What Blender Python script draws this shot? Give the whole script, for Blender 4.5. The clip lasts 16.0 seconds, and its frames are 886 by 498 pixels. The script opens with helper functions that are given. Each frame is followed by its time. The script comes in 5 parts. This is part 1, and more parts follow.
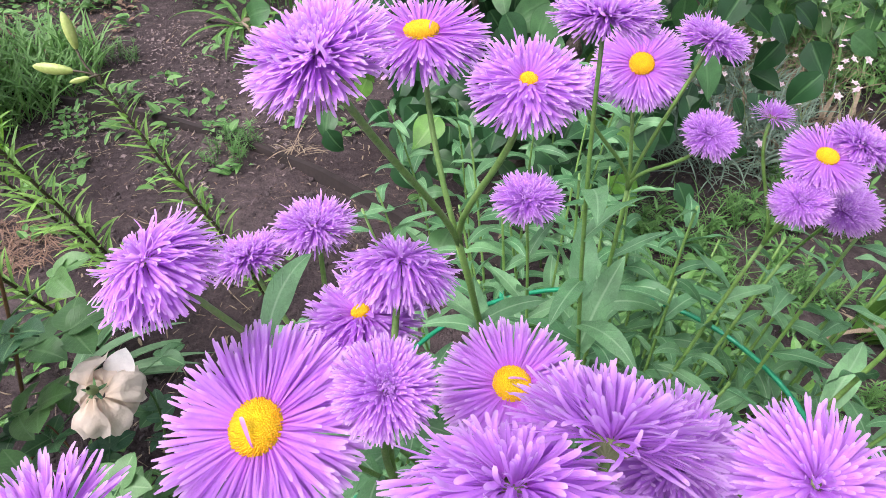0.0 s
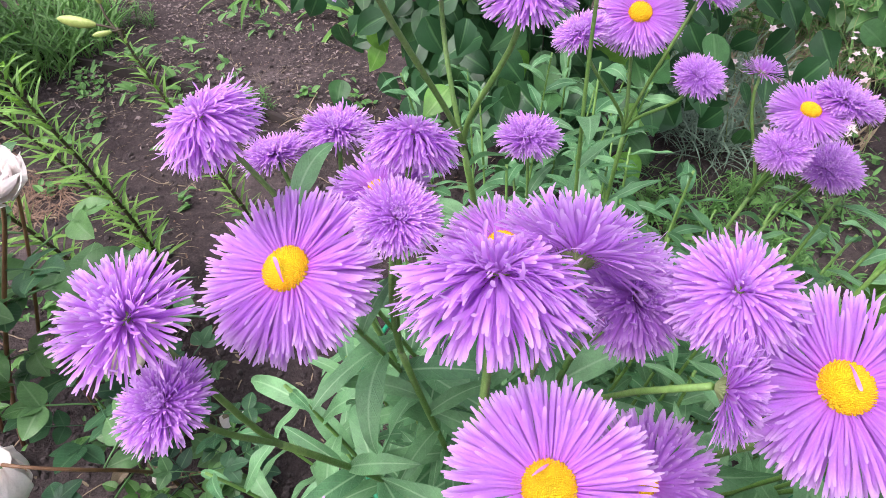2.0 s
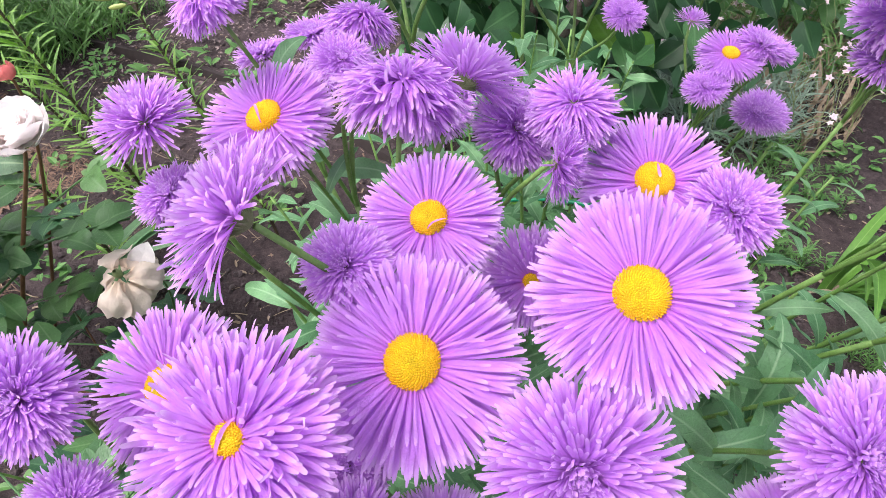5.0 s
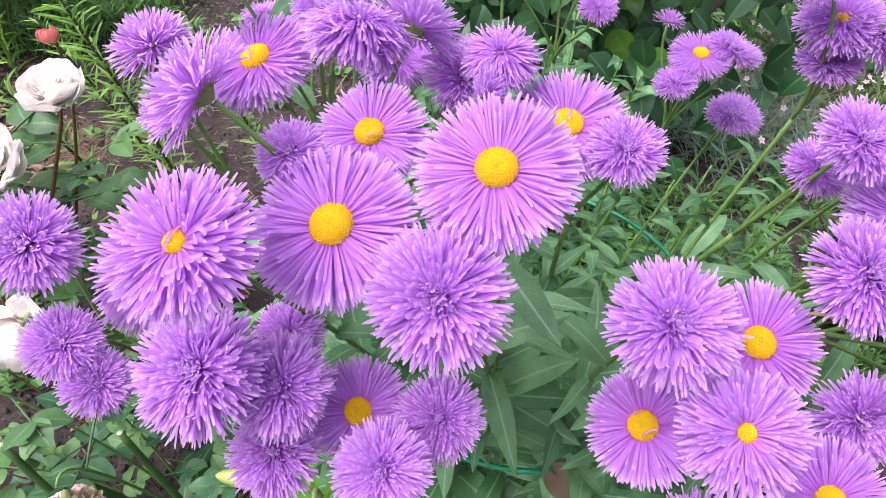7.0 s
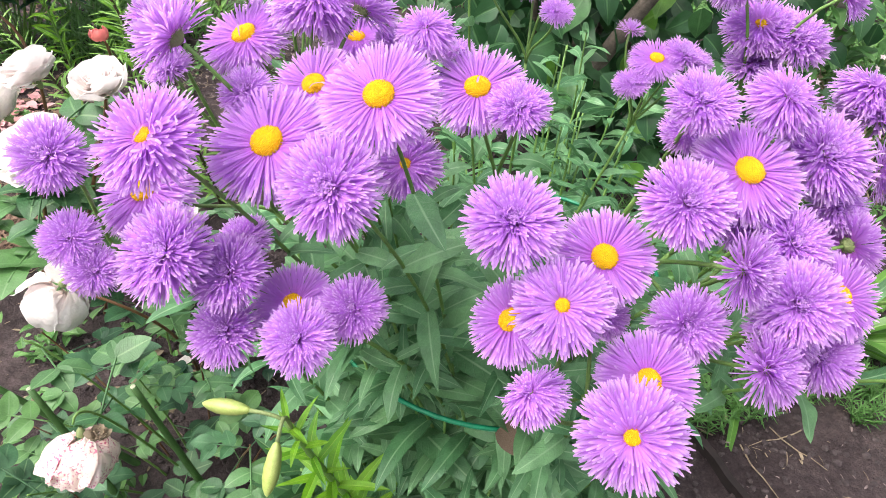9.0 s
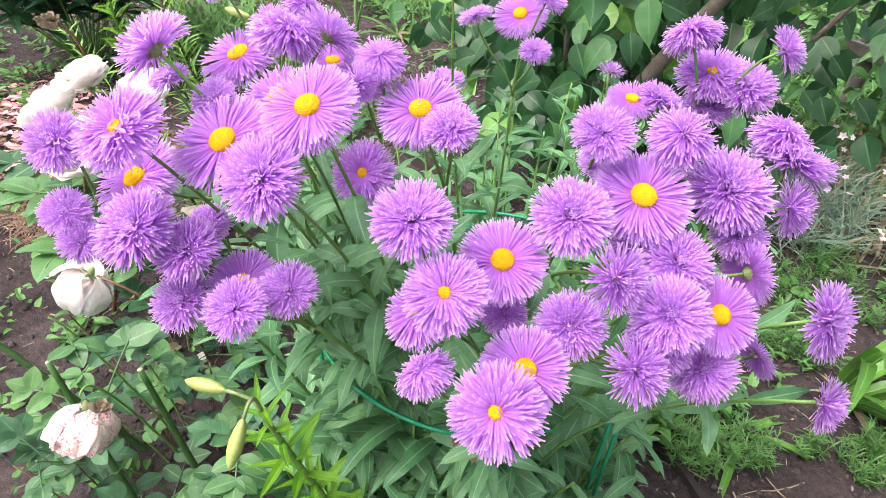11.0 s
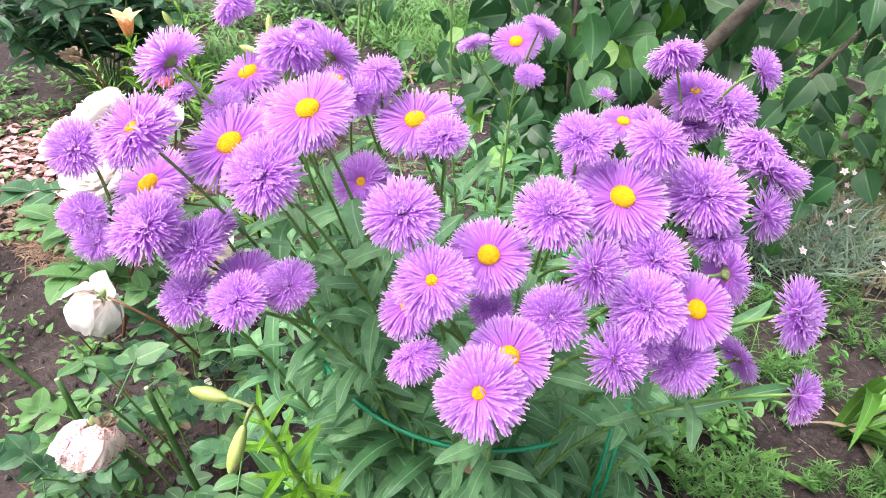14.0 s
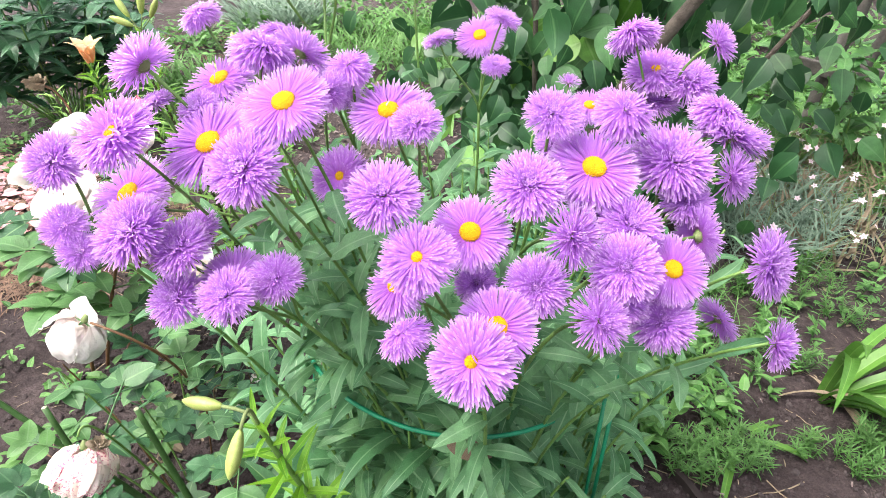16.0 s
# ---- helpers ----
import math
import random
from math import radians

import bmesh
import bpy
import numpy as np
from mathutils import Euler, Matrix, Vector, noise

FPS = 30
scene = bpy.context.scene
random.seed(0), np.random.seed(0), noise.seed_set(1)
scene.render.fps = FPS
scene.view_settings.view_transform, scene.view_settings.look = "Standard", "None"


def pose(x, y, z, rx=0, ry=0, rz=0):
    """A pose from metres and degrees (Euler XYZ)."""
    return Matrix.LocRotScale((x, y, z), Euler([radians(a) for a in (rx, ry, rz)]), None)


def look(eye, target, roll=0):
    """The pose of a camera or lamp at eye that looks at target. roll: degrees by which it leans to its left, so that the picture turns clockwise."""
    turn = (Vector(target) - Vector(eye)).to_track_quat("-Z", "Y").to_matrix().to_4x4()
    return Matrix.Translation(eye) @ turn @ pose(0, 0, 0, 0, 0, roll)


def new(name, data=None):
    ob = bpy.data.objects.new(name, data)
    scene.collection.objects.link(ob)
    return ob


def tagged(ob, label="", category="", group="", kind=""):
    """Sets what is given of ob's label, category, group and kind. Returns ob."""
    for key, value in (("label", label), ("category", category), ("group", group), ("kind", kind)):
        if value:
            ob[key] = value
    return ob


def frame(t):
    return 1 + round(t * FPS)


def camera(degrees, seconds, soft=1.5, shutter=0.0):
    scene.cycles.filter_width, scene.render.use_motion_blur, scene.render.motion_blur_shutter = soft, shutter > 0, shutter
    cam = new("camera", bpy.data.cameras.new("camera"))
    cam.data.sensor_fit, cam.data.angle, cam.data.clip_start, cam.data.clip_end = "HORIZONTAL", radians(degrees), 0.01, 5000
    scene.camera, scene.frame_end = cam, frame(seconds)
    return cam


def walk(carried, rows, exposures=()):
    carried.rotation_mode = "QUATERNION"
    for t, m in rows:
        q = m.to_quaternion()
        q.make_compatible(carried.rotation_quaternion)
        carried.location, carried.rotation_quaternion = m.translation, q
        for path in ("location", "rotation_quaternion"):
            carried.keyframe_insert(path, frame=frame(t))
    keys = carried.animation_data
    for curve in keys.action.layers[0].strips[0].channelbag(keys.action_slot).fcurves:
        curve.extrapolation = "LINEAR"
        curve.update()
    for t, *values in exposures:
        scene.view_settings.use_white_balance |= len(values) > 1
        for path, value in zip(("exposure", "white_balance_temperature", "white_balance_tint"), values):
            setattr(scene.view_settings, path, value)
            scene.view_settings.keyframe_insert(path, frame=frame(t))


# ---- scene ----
cam = camera(70.7, 16.0, 0.6)
PATH = [
    (0, (0.075, 0.071, 0.917), (-0.154, 1.541, -0.419), -2.8),
    (0.5, (0.072, 0.057, 0.913), (-0.157, 1.515, -0.436), -1.9),
    (1, (0.077, 0.044, 0.91), (-0.155, 1.494, -0.448), -1.2),
    (1.5, (0.079, 0.034, 0.907), (-0.155, 1.477, -0.458), -0.7),
    (2, (0.081, 0.028, 0.912), (-0.159, 1.465, -0.457), -0.7),
    (2.5, (0.088, 0.019, 0.908), (-0.154, 1.454, -0.464), -0.7),
    (3, (0.094, -0.002, 0.911), (-0.154, 1.432, -0.462), -0.7),
    (5.5, (0.131, -0.058, 0.911), (-0.134, 1.381, -0.452), 0.7),
    (6, (0.143, -0.067, 0.91), (-0.137, 1.374, -0.448), 1.6),
    (6.5, (0.156, -0.078, 0.913), (-0.146, 1.365, -0.438), 2.2),
    (7, (0.164, -0.097, 0.913), (-0.164, 1.35, -0.428), 2.9),
    (7.5, (0.174, -0.117, 0.918), (-0.18, 1.334, -0.413), 3.4),
    (8, (0.184, -0.129, 0.919), (-0.199, 1.325, -0.399), 3.3),
    (8.5, (0.208, -0.143, 0.921), (-0.206, 1.319, -0.38), 3.1),
    (9, (0.234, -0.151, 0.921), (-0.221, 1.314, -0.363), 2.9),
    (11.5, (0.311, -0.172, 0.939), (-0.319, 1.304, -0.254), 4.6),
    (12, (0.315, -0.175, 0.936), (-0.331, 1.311, -0.237), 4.7),
    (12.5, (0.318, -0.176, 0.934), (-0.341, 1.319, -0.22), 4.8),
    (13, (0.322, -0.18, 0.931), (-0.353, 1.321, -0.205), 4.9),
    (13.5, (0.321, -0.192, 0.931), (-0.354, 1.322, -0.187), 4.5),
    (14, (0.325, -0.19, 0.931), (-0.346, 1.332, -0.18), 3.8),
    (14.5, (0.324, -0.194, 0.932), (-0.344, 1.335, -0.171), 2.6),
    (15, (0.323, -0.197, 0.93), (-0.331, 1.346, -0.162), 1.6),
    (15.5, (0.324, -0.201, 0.931), (-0.308, 1.35, -0.162), 0.9),
    (16, (0.33, -0.205, 0.923), (-0.288, 1.357, -0.162), 0.6),
]
walk(cam, [(t, look(eye, target, roll)) for t, eye, target, roll in PATH],
     exposures=((0, 1.15, 6300, 17), (3, 1.10, 6350, 16), (6.5, 1.10, 6350, 16), (8, 1.22, 6500, 12), (9, 1.33, 6650, 9), (12.5, 1.55, 6650, 8), (16, 1.65, 6650, 8)))

# ---- light ----
world = bpy.data.worlds.new("overcast_sky")
scene.world = world
world.use_nodes = True
wn = world.node_tree.nodes
sky = wn.new("ShaderNodeTexSky")
sky.sky_type = "NISHITA"
sky.sun_disc = False
sky.sun_elevation, sky.sun_rotation = radians(62), radians(230)
sky.air_density, sky.dust_density, sky.ozone_density = 1.0, 6.0, 1.0
wn["Background"].inputs["Strength"].default_value = 0.15
grey = wn.new("ShaderNodeHueSaturation")  # cloud takes most of the blue out of the sky
grey.inputs["Saturation"].default_value = 0.4
world.node_tree.links.new(sky.outputs["Color"], grey.inputs["Color"])
world.node_tree.links.new(grey.outputs[0], wn["Background"].inputs["Color"])
sun = new("sun", bpy.data.lights.new("sun", "SUN"))
sun.data.energy, sun.data.angle, sun.data.color = 1.05, radians(50), (1.0, 0.97, 0.93)
SUN_EL, SUN_AZ = radians(62), radians(230)
sun.matrix_world = look((0, 0, 5), (-math.sin(SUN_AZ) * math.cos(SUN_EL), -math.cos(SUN_AZ) * math.cos(SUN_EL), 5 - math.sin(SUN_EL)))


# ---- materials ----
def material(name):
    m = bpy.data.materials.new(name)
    m.use_nodes = True
    nodes = m.node_tree.nodes
    return m, nodes, m.node_tree.links, nodes["Principled BSDF"], nodes["Material Output"]


def ramp(nodes, stops):
    r = nodes.new("ShaderNodeValToRGB")
    els = r.color_ramp.elements
    while len(els) < len(stops):
        els.new(0.5)
    for e, (p, c) in zip(els, stops):
        e.position, e.color = p, (*c, 1)
    return r


def mixer(nodes, links, kind, fac, a, b):
    mx = nodes.new("ShaderNodeMix")
    mx.data_type, mx.blend_type = "RGBA", kind
    for sock, v in ((mx.inputs[0], fac), (mx.inputs[6], a), (mx.inputs[7], b)):
        if isinstance(v, bpy.types.NodeSocket):
            links.new(v, sock)
        elif isinstance(v, tuple):
            sock.default_value = (*v, 1)
        else:
            sock.default_value = v
    return mx.outputs[2]


def noise_tex(nodes, links, scale, detail=4, rough=0.6):
    co = nodes.new("ShaderNodeTexCoord")
    n = nodes.new("ShaderNodeTexNoise")
    n.inputs["Scale"].default_value, n.inputs["Detail"].default_value, n.inputs["Roughness"].default_value = scale, detail, rough
    links.new(co.outputs["Object"], n.inputs["Vector"])
    return n.outputs[0]


def relief(nodes, links, bsdf, height, strength, dist):
    b = nodes.new("ShaderNodeBump")
    b.inputs["Strength"].default_value, b.inputs["Distance"].default_value = strength, dist
    links.new(height, b.inputs["Height"])
    links.new(b.outputs[0], bsdf.inputs["Normal"])


def thin(nodes, links, bsdf, out, colour, amount):
    """Lets a share of the light through, as petals and leaves do."""
    tr = nodes.new("ShaderNodeBsdfTranslucent")
    if isinstance(colour, bpy.types.NodeSocket):
        links.new(colour, tr.inputs["Color"])
    else:
        tr.inputs["Color"].default_value = (*colour, 1)
    mx = nodes.new("ShaderNodeMixShader")
    mx.inputs[0].default_value = amount
    links.new(bsdf.outputs[0], mx.inputs[1])
    links.new(tr.outputs[0], mx.inputs[2])
    links.new(mx.outputs[0], out.inputs["Surface"])


def petal_material(name, root, mid, tip, pale, through_amount=0.35, rough=0.55):
    """Colour runs from root to tip along each petal, with petal to petal and flower to flower variation."""
    m, n, l, b, o = material(name)
    at = n.new("ShaderNodeAttribute")
    at.attribute_name = "along"
    r = ramp(n, [(0.0, root), (0.35, mid), (0.60, mid), (0.84, tip)])
    l.new(at.outputs["Fac"], r.inputs[0])
    geo = n.new("ShaderNodeNewGeometry")
    info = n.new("ShaderNodeObjectInfo")
    c = mixer(n, l, "MIX", ranged(n, l, geo.outputs["Random Per Island"], 0.0, 0.4), r.outputs[0], pale)
    c = mixer(n, l, "MIX", ranged(n, l, info.outputs["Random"], 0.0, 0.25), c, pale)
    soft = ramp(n, [(0.3, (0.84, 0.82, 0.84)), (0.7, (1.05, 1.05, 1.05))])
    l.new(noise_tex(n, l, 5, 5), soft.inputs[0])
    c = mixer(n, l, "MULTIPLY", 0.7, c, soft.outputs[0])
    l.new(c, b.inputs["Base Color"])
    b.inputs["Roughness"].default_value = rough
    b.inputs["Specular IOR Level"].default_value = 0.25
    relief(n, l, b, noise_tex(n, l, 14, 3), 0.25, 0.02)
    # light that has passed the thin petal is paler than what it throws back
    thin(n, l, b, o, mixer(n, l, "MIX", 0.16, c, (1.0, 0.80, 1.0)), through_amount)
    return m


def ranged(nodes, links, value, lo, hi):
    mr = nodes.new("ShaderNodeMapRange")
    mr.inputs[3].default_value, mr.inputs[4].default_value = lo, hi
    links.new(value, mr.inputs[0])
    return mr.outputs[0]


def sums(nodes, links, kind, a, b=None):
    mt = nodes.new("ShaderNodeMath")
    mt.operation = kind
    for sock, v in zip(mt.inputs, (a, b)):
        if isinstance(v, bpy.types.NodeSocket):
            links.new(v, sock)
        elif v is not None:
            sock.default_value = v
    return mt.outputs[0]


def leaf_material(name, dark, light, rib, rough=0.45, island=False, scale=9, through_amount=0.3, spots=None, veins=9):
    """A leaf with a pale midrib, mottling at two scales and variation from leaf to leaf."""
    m, n, l, b, o = material(name)
    at = n.new("ShaderNodeAttribute")
    at.attribute_name = "rib"
    if island:
        vary = n.new("ShaderNodeNewGeometry").outputs["Random Per Island"]
    else:
        vary = n.new("ShaderNodeObjectInfo").outputs["Random"]
    c = mixer(n, l, "MIX", vary, dark, light)
    big = ramp(n, [(0.35, (0.72, 0.72, 0.72)), (0.7, (1.15, 1.15, 1.1))])
    l.new(noise_tex(n, l, scale * 0.35, 3), big.inputs[0])
    c = mixer(n, l, "MULTIPLY", 0.8, c, big.outputs[0])
    fine = ramp(n, [(0.3, (0.8, 0.8, 0.8)), (0.7, (1.1, 1.1, 1.1))])
    grain = noise_tex(n, l, scale * 5, 4)
    l.new(grain, fine.inputs[0])
    c = mixer(n, l, "MULTIPLY", 0.7, c, fine.outputs[0])
    if spots:
        sp = ramp(n, [(0.62, (0, 0, 0)), (0.72, (1, 1, 1))])
        l.new(noise_tex(n, l, scale * 0.8, 2), sp.inputs[0])
        c = mixer(n, l, "MIX", sp.outputs[0], c, spots)
    # side veins run out and forward from the midrib
    ln = n.new("ShaderNodeAttribute")
    ln.attribute_name = "along"
    run = sums(n, l, "MULTIPLY_ADD", ln.outputs["Fac"], veins * math.pi)
    l.new(sums(n, l, "MULTIPLY", at.outputs["Fac"], 4.2), run.node.inputs[2])
    wav = sums(n, l, "ABSOLUTE", sums(n, l, "SINE", run))
    vein = ramp(n, [(0.0, (1, 1, 1)), (0.22, (0, 0, 0))])
    l.new(wav, vein.inputs[0])
    c = mixer(n, l, "MIX", sums(n, l, "MULTIPLY", vein.outputs[0], 0.10), c, rib)
    mid = ramp(n, [(0.88, (0, 0, 0)), (0.97, (1, 1, 1))])
    l.new(at.outputs["Fac"], mid.inputs[0])
    c = mixer(n, l, "MIX", sums(n, l, "MULTIPLY", mid.outputs[0], 0.7), c, rib)
    l.new(c, b.inputs["Base Color"])
    b.inputs["Roughness"].default_value = rough
    b.inputs["Specular IOR Level"].default_value = 0.45
    height = sums(n, l, "MULTIPLY_ADD", vein.outputs[0], -0.5)
    l.new(grain, height.node.inputs[2])
    relief(n, l, b, height, 0.45, 0.0012)
    thin(n, l, b, o, c, through_amount)
    return m


def plain_material(name, a, b_, scale, rough=0.7, bump=0.4, dist=0.001, metal=0.0, through_amount=0.0):
    m, n, l, b, o = material(name)
    t = noise_tex(n, l, scale, 6)
    r = ramp(n, [(0.3, a), (0.7, b_)])
    l.new(t, r.inputs[0])
    fine = ramp(n, [(0.3, (0.75, 0.75, 0.75)), (0.7, (1.15, 1.15, 1.15))])
    ft = noise_tex(n, l, scale * 7, 4)
    l.new(ft, fine.inputs[0])
    c = mixer(n, l, "MULTIPLY", 0.8, r.outputs[0], fine.outputs[0])
    info = n.new("ShaderNodeObjectInfo")
    geo = n.new("ShaderNodeNewGeometry")
    c = mixer(n, l, "MULTIPLY", ranged(n, l, geo.outputs["Random Per Island"], 0.0, 0.4), c, (0.6, 0.6, 0.62))
    l.new(c, b.inputs["Base Color"])
    b.inputs["Roughness"].default_value, b.inputs["Metallic"].default_value = rough, metal
    relief(n, l, b, ft, bump, dist)
    if through_amount:
        thin(n, l, b, o, c, through_amount)
    return m


def soil_material():
    m, n, l, b, o = material("garden_soil")
    t = noise_tex(n, l, 2.2, 5)
    r = ramp(n, [(0.3, (0.040, 0.028, 0.030)), (0.55, (0.080, 0.060, 0.063)), (0.75, (0.150, 0.115, 0.116))])
    l.new(t, r.inputs[0])
    mid = ramp(n, [(0.35, (0.55, 0.55, 0.55)), (0.65, (1.3, 1.28, 1.26))])
    l.new(noise_tex(n, l, 45, 8, 0.7), mid.inputs[0])
    c = mixer(n, l, "MULTIPLY", 0.85, r.outputs[0], mid.outputs[0])
    ft = noise_tex(n, l, 260, 6, 0.75)
    fine = ramp(n, [(0.3, (0.55, 0.55, 0.55)), (0.72, (1.5, 1.5, 1.5))])
    l.new(ft, fine.inputs[0])
    c = mixer(n, l, "MULTIPLY", 0.85, c, fine.outputs[0])
    l.new(c, b.inputs["Base Color"])
    b.inputs["Roughness"].default_value = 0.95
    b.inputs["Specular IOR Level"].default_value = 0.2
    lumps = noise_tex(n, l, 70, 6, 0.7)
    relief(n, l, b, sums(n, l, "ADD", sums(n, l, "MULTIPLY", lumps, 2.5), ft), 1.0, 0.006)
    return m


def disc_material():
    """Yellow florets: greenish in the unopened middle, golden further out, deeper at the rim."""
    m, n, l, b, o = material("yellow_disc")
    at_ = n.new("ShaderNodeAttribute")
    at_.attribute_name = "along"
    r = ramp(n, [(0.0, (0.74, 0.60, 0.015)), (0.35, (0.88, 0.66, 0.008)), (0.75, (0.92, 0.60, 0.004)), (1.0, (0.78, 0.42, 0.004))])
    l.new(at_.outputs["Fac"], r.inputs[0])
    vary = n.new("ShaderNodeNewGeometry").outputs["Random Per Island"]
    c = mixer(n, l, "MULTIPLY", ranged(n, l, vary, 0.0, 0.55), r.outputs[0], (0.72, 0.60, 0.4))
    l.new(c, b.inputs["Base Color"])
    b.inputs["Roughness"].default_value = 0.6
    thin(n, l, b, o, c, 0.25)
    return m


PETAL = petal_material("lilac_petal", (0.62, 0.12, 0.74), (0.625, 0.26, 0.79), (0.86, 0.62, 0.945), (0.70, 0.40, 0.87), 0.60)
DISC = disc_material()
CALYX = plain_material("calyx_green", (0.16, 0.22, 0.07), (0.27, 0.33, 0.14), 500, 0.7)
STEM = plain_material("flower_stem", (0.11, 0.235, 0.045), (0.19, 0.33, 0.085), 120, 0.5)
LEAF = leaf_material("fleabane_leaf", (0.078, 0.220, 0.094), (0.188, 0.385, 0.178), (0.28, 0.46, 0.26), 0.36, veins=7)
SOIL = soil_material()


# ---- mesh helpers ----
def build(name, verts, faces, mat, along=None, rib=None, smooth=True):
    """One mesh from arrays of corners and faces, with the two attributes that the plant materials use."""
    me = bpy.data.meshes.new(name)
    me.from_pydata([tuple(v) for v in verts], [], [tuple(f) for f in faces])
    me.materials.append(mat)
    for key, val in (("along", along), ("rib", rib)):
        if val is not None:
            me.attributes.new(key, "FLOAT", "POINT").data.foreach_set("value", np.asarray(val, dtype=np.float32))
    if smooth:
        me.polygons.foreach_set("use_smooth", [True] * len(me.polygons))
    me.update()
    return me


def part(name, mesh, parent, m=None, label=""):
    ob = new(name, mesh)
    ob.parent = parent
    if m is not None:
        ob.matrix_basis = m
    if label:
        ob["label"] = label
    return ob


def thing(name, place, label, category, group="", kind="", mesh=None):
    ob = new(name, mesh)
    ob.location = place
    return tagged(ob, label, category, group, kind)


class Batch:
    """Collects many small shapes into one mesh."""

    def __init__(self):
        self.v, self.f, self.a, self.r, self.n = [], [], [], [], 0

    def add(self, shape, m):
        v, f, a, r = shape
        mm = np.array(m)
        self.v.append(v @ mm[:3, :3].T + mm[:3, 3])
        self.f.extend([tuple(i + self.n for i in q) for q in f])
        self.a.append(a)
        self.r.append(r)
        self.n += len(v)

    def mesh(self, name, mat, smooth=True):
        return build(name, np.concatenate(self.v), self.f, mat, np.concatenate(self.a), np.concatenate(self.r), smooth)


def basis(direction, spin=0.0):
    """A turn that takes z onto direction."""
    q = Vector(direction).normalized().to_track_quat("Z", "Y")
    return q.to_matrix().to_4x4() @ Matrix.Rotation(spin, 4, "Z")


def at(place, turn=None, scale=1.0):
    sc = Matrix.Diagonal((scale, scale, scale, 1)) if not isinstance(scale, tuple) else Matrix.Diagonal((*scale, 1))
    return Matrix.Translation(place) @ (turn if turn is not None else Matrix()) @ sc


def strip(rows, width, fold=0.25, crease=True):
    """A blade along rows of (centre, side, normal), its two halves meeting in a crease; gives corners, faces, along, rib."""
    v, a, r = [], [], []
    k = len(rows)
    n = 4 if crease else 3
    for i, ((c, side, nor), w) in enumerate(zip(rows, width)):
        c, side, nor = np.array(c), np.array(side), np.array(nor)
        v += [c - side * w + nor * w * fold] + [c] * (n - 2) + [c + side * w + nor * w * fold]
        a += [i / (k - 1)] * n
        r += [0.0] + [1.0] * (n - 2) + [0.0]
    f = []
    for i in range(k - 1):
        j = n * i
        f += [(j, j + 1, j + n + 1, j + n), (j + n - 2, j + n - 1, j + 2 * n - 1, j + 2 * n - 2)]
    return np.array(v), f, np.array(a), np.array(r)


def blade(length, width, bend, k=6, fold=0.25, profile=None, twist=0.0, wave=0.0, rng=random, sway=0.0, crease=True, lobes=9):
    """A leaf or petal: starts at the origin along +x, normal +z, and bends by the given radians over its length (plus: down)."""
    x = z = 0.0
    rows, widths = [], []
    ph = rng.uniform(0, 6.28)
    for i in range(k):
        s = i / (k - 1)
        ang = -bend * s
        tw = twist * s + wave * math.sin(ph + lobes * s)
        side = (-math.sin(tw) * math.sin(ang), math.cos(tw), math.sin(tw) * math.cos(ang))
        nor = (-math.sin(ang), 0, math.cos(ang))
        rows.append(((x, sway * s * s * length, z), side, nor))
        widths.append(max(width * 0.5 * profile(s), 0.0004 if s == 1 else 0.0))
        x += math.cos(ang) * length / (k - 1)
        z += math.sin(ang) * length / (k - 1)
    return strip(rows, widths, fold, crease)


def tube(points, radii, sides=7):
    """A round stem along a line of points."""
    v, f = [], []
    pts = [Vector(p) for p in points]
    for i, p in enumerate(pts):
        d = (pts[min(i + 1, len(pts) - 1)] - pts[max(i - 1, 0)]).normalized()
        u = d.orthogonal().normalized() if i == 0 else (u - d * u.dot(d)).normalized()
        w = d.cross(u)
        for k in range(sides):
            an = 2 * math.pi * k / sides
            v.append(p + (u * math.cos(an) + w * math.sin(an)) * radii[i])
    for i in range(len(pts) - 1):
        for k in range(sides):
            a, b = i * sides + k, i * sides + (k + 1) % sides
            f.append((a, b, b + sides, a + sides))
    f.append(tuple(range(sides))[::-1])
    f.append(tuple(range((len(pts) - 1) * sides, len(pts) * sides)))
    n = len(v)
    return np.array([tuple(q) for q in v]), f, np.zeros(n), np.zeros(n)


def bezier(p0, p1, p2, p3, n):
    p0, p1, p2, p3 = (Vector(p) for p in (p0, p1, p2, p3))
    return [p0 * (1 - t) ** 3 + p1 * 3 * t * (1 - t) ** 2 + p2 * 3 * t * t * (1 - t) + p3 * t ** 3 for t in (i / (n - 1) for i in range(n))]


# ---- ground ----
def ground_height(x, y):
    h = 0.012 * noise.noise((x * 2.1, y * 2.1, 0)) + 0.010 * noise.noise((x * 9, y * 9, 3)) + 0.006 * noise.noise((x * 27, y * 27, 5))
    return h * max(0.0, 1 - max(abs(x), abs(y - 1)) / 8)


def make_ground():
    near = list(np.arange(-2.4, 2.4001, 0.022))
    far = [3, 4, 6, 10, 18, 35, 80, 200, 600]
    xs = [-v for v in far[::-1]] + near + far
    ys = [v + 1.2 for v in xs]
    v = [(x, y, ground_height(x, y)) for y in ys for x in xs]
    w = len(xs)
    f = [(j * w + i, j * w + i + 1, (j + 1) * w + i + 1, (j + 1) * w + i) for j in range(w - 1) for i in range(w - 1)]
    ob = new("ground", build("ground", v, f, SOIL))
    return tagged(ob, "dark brown crumbly garden soil with small clods", "soil", kind="structure")


make_ground()


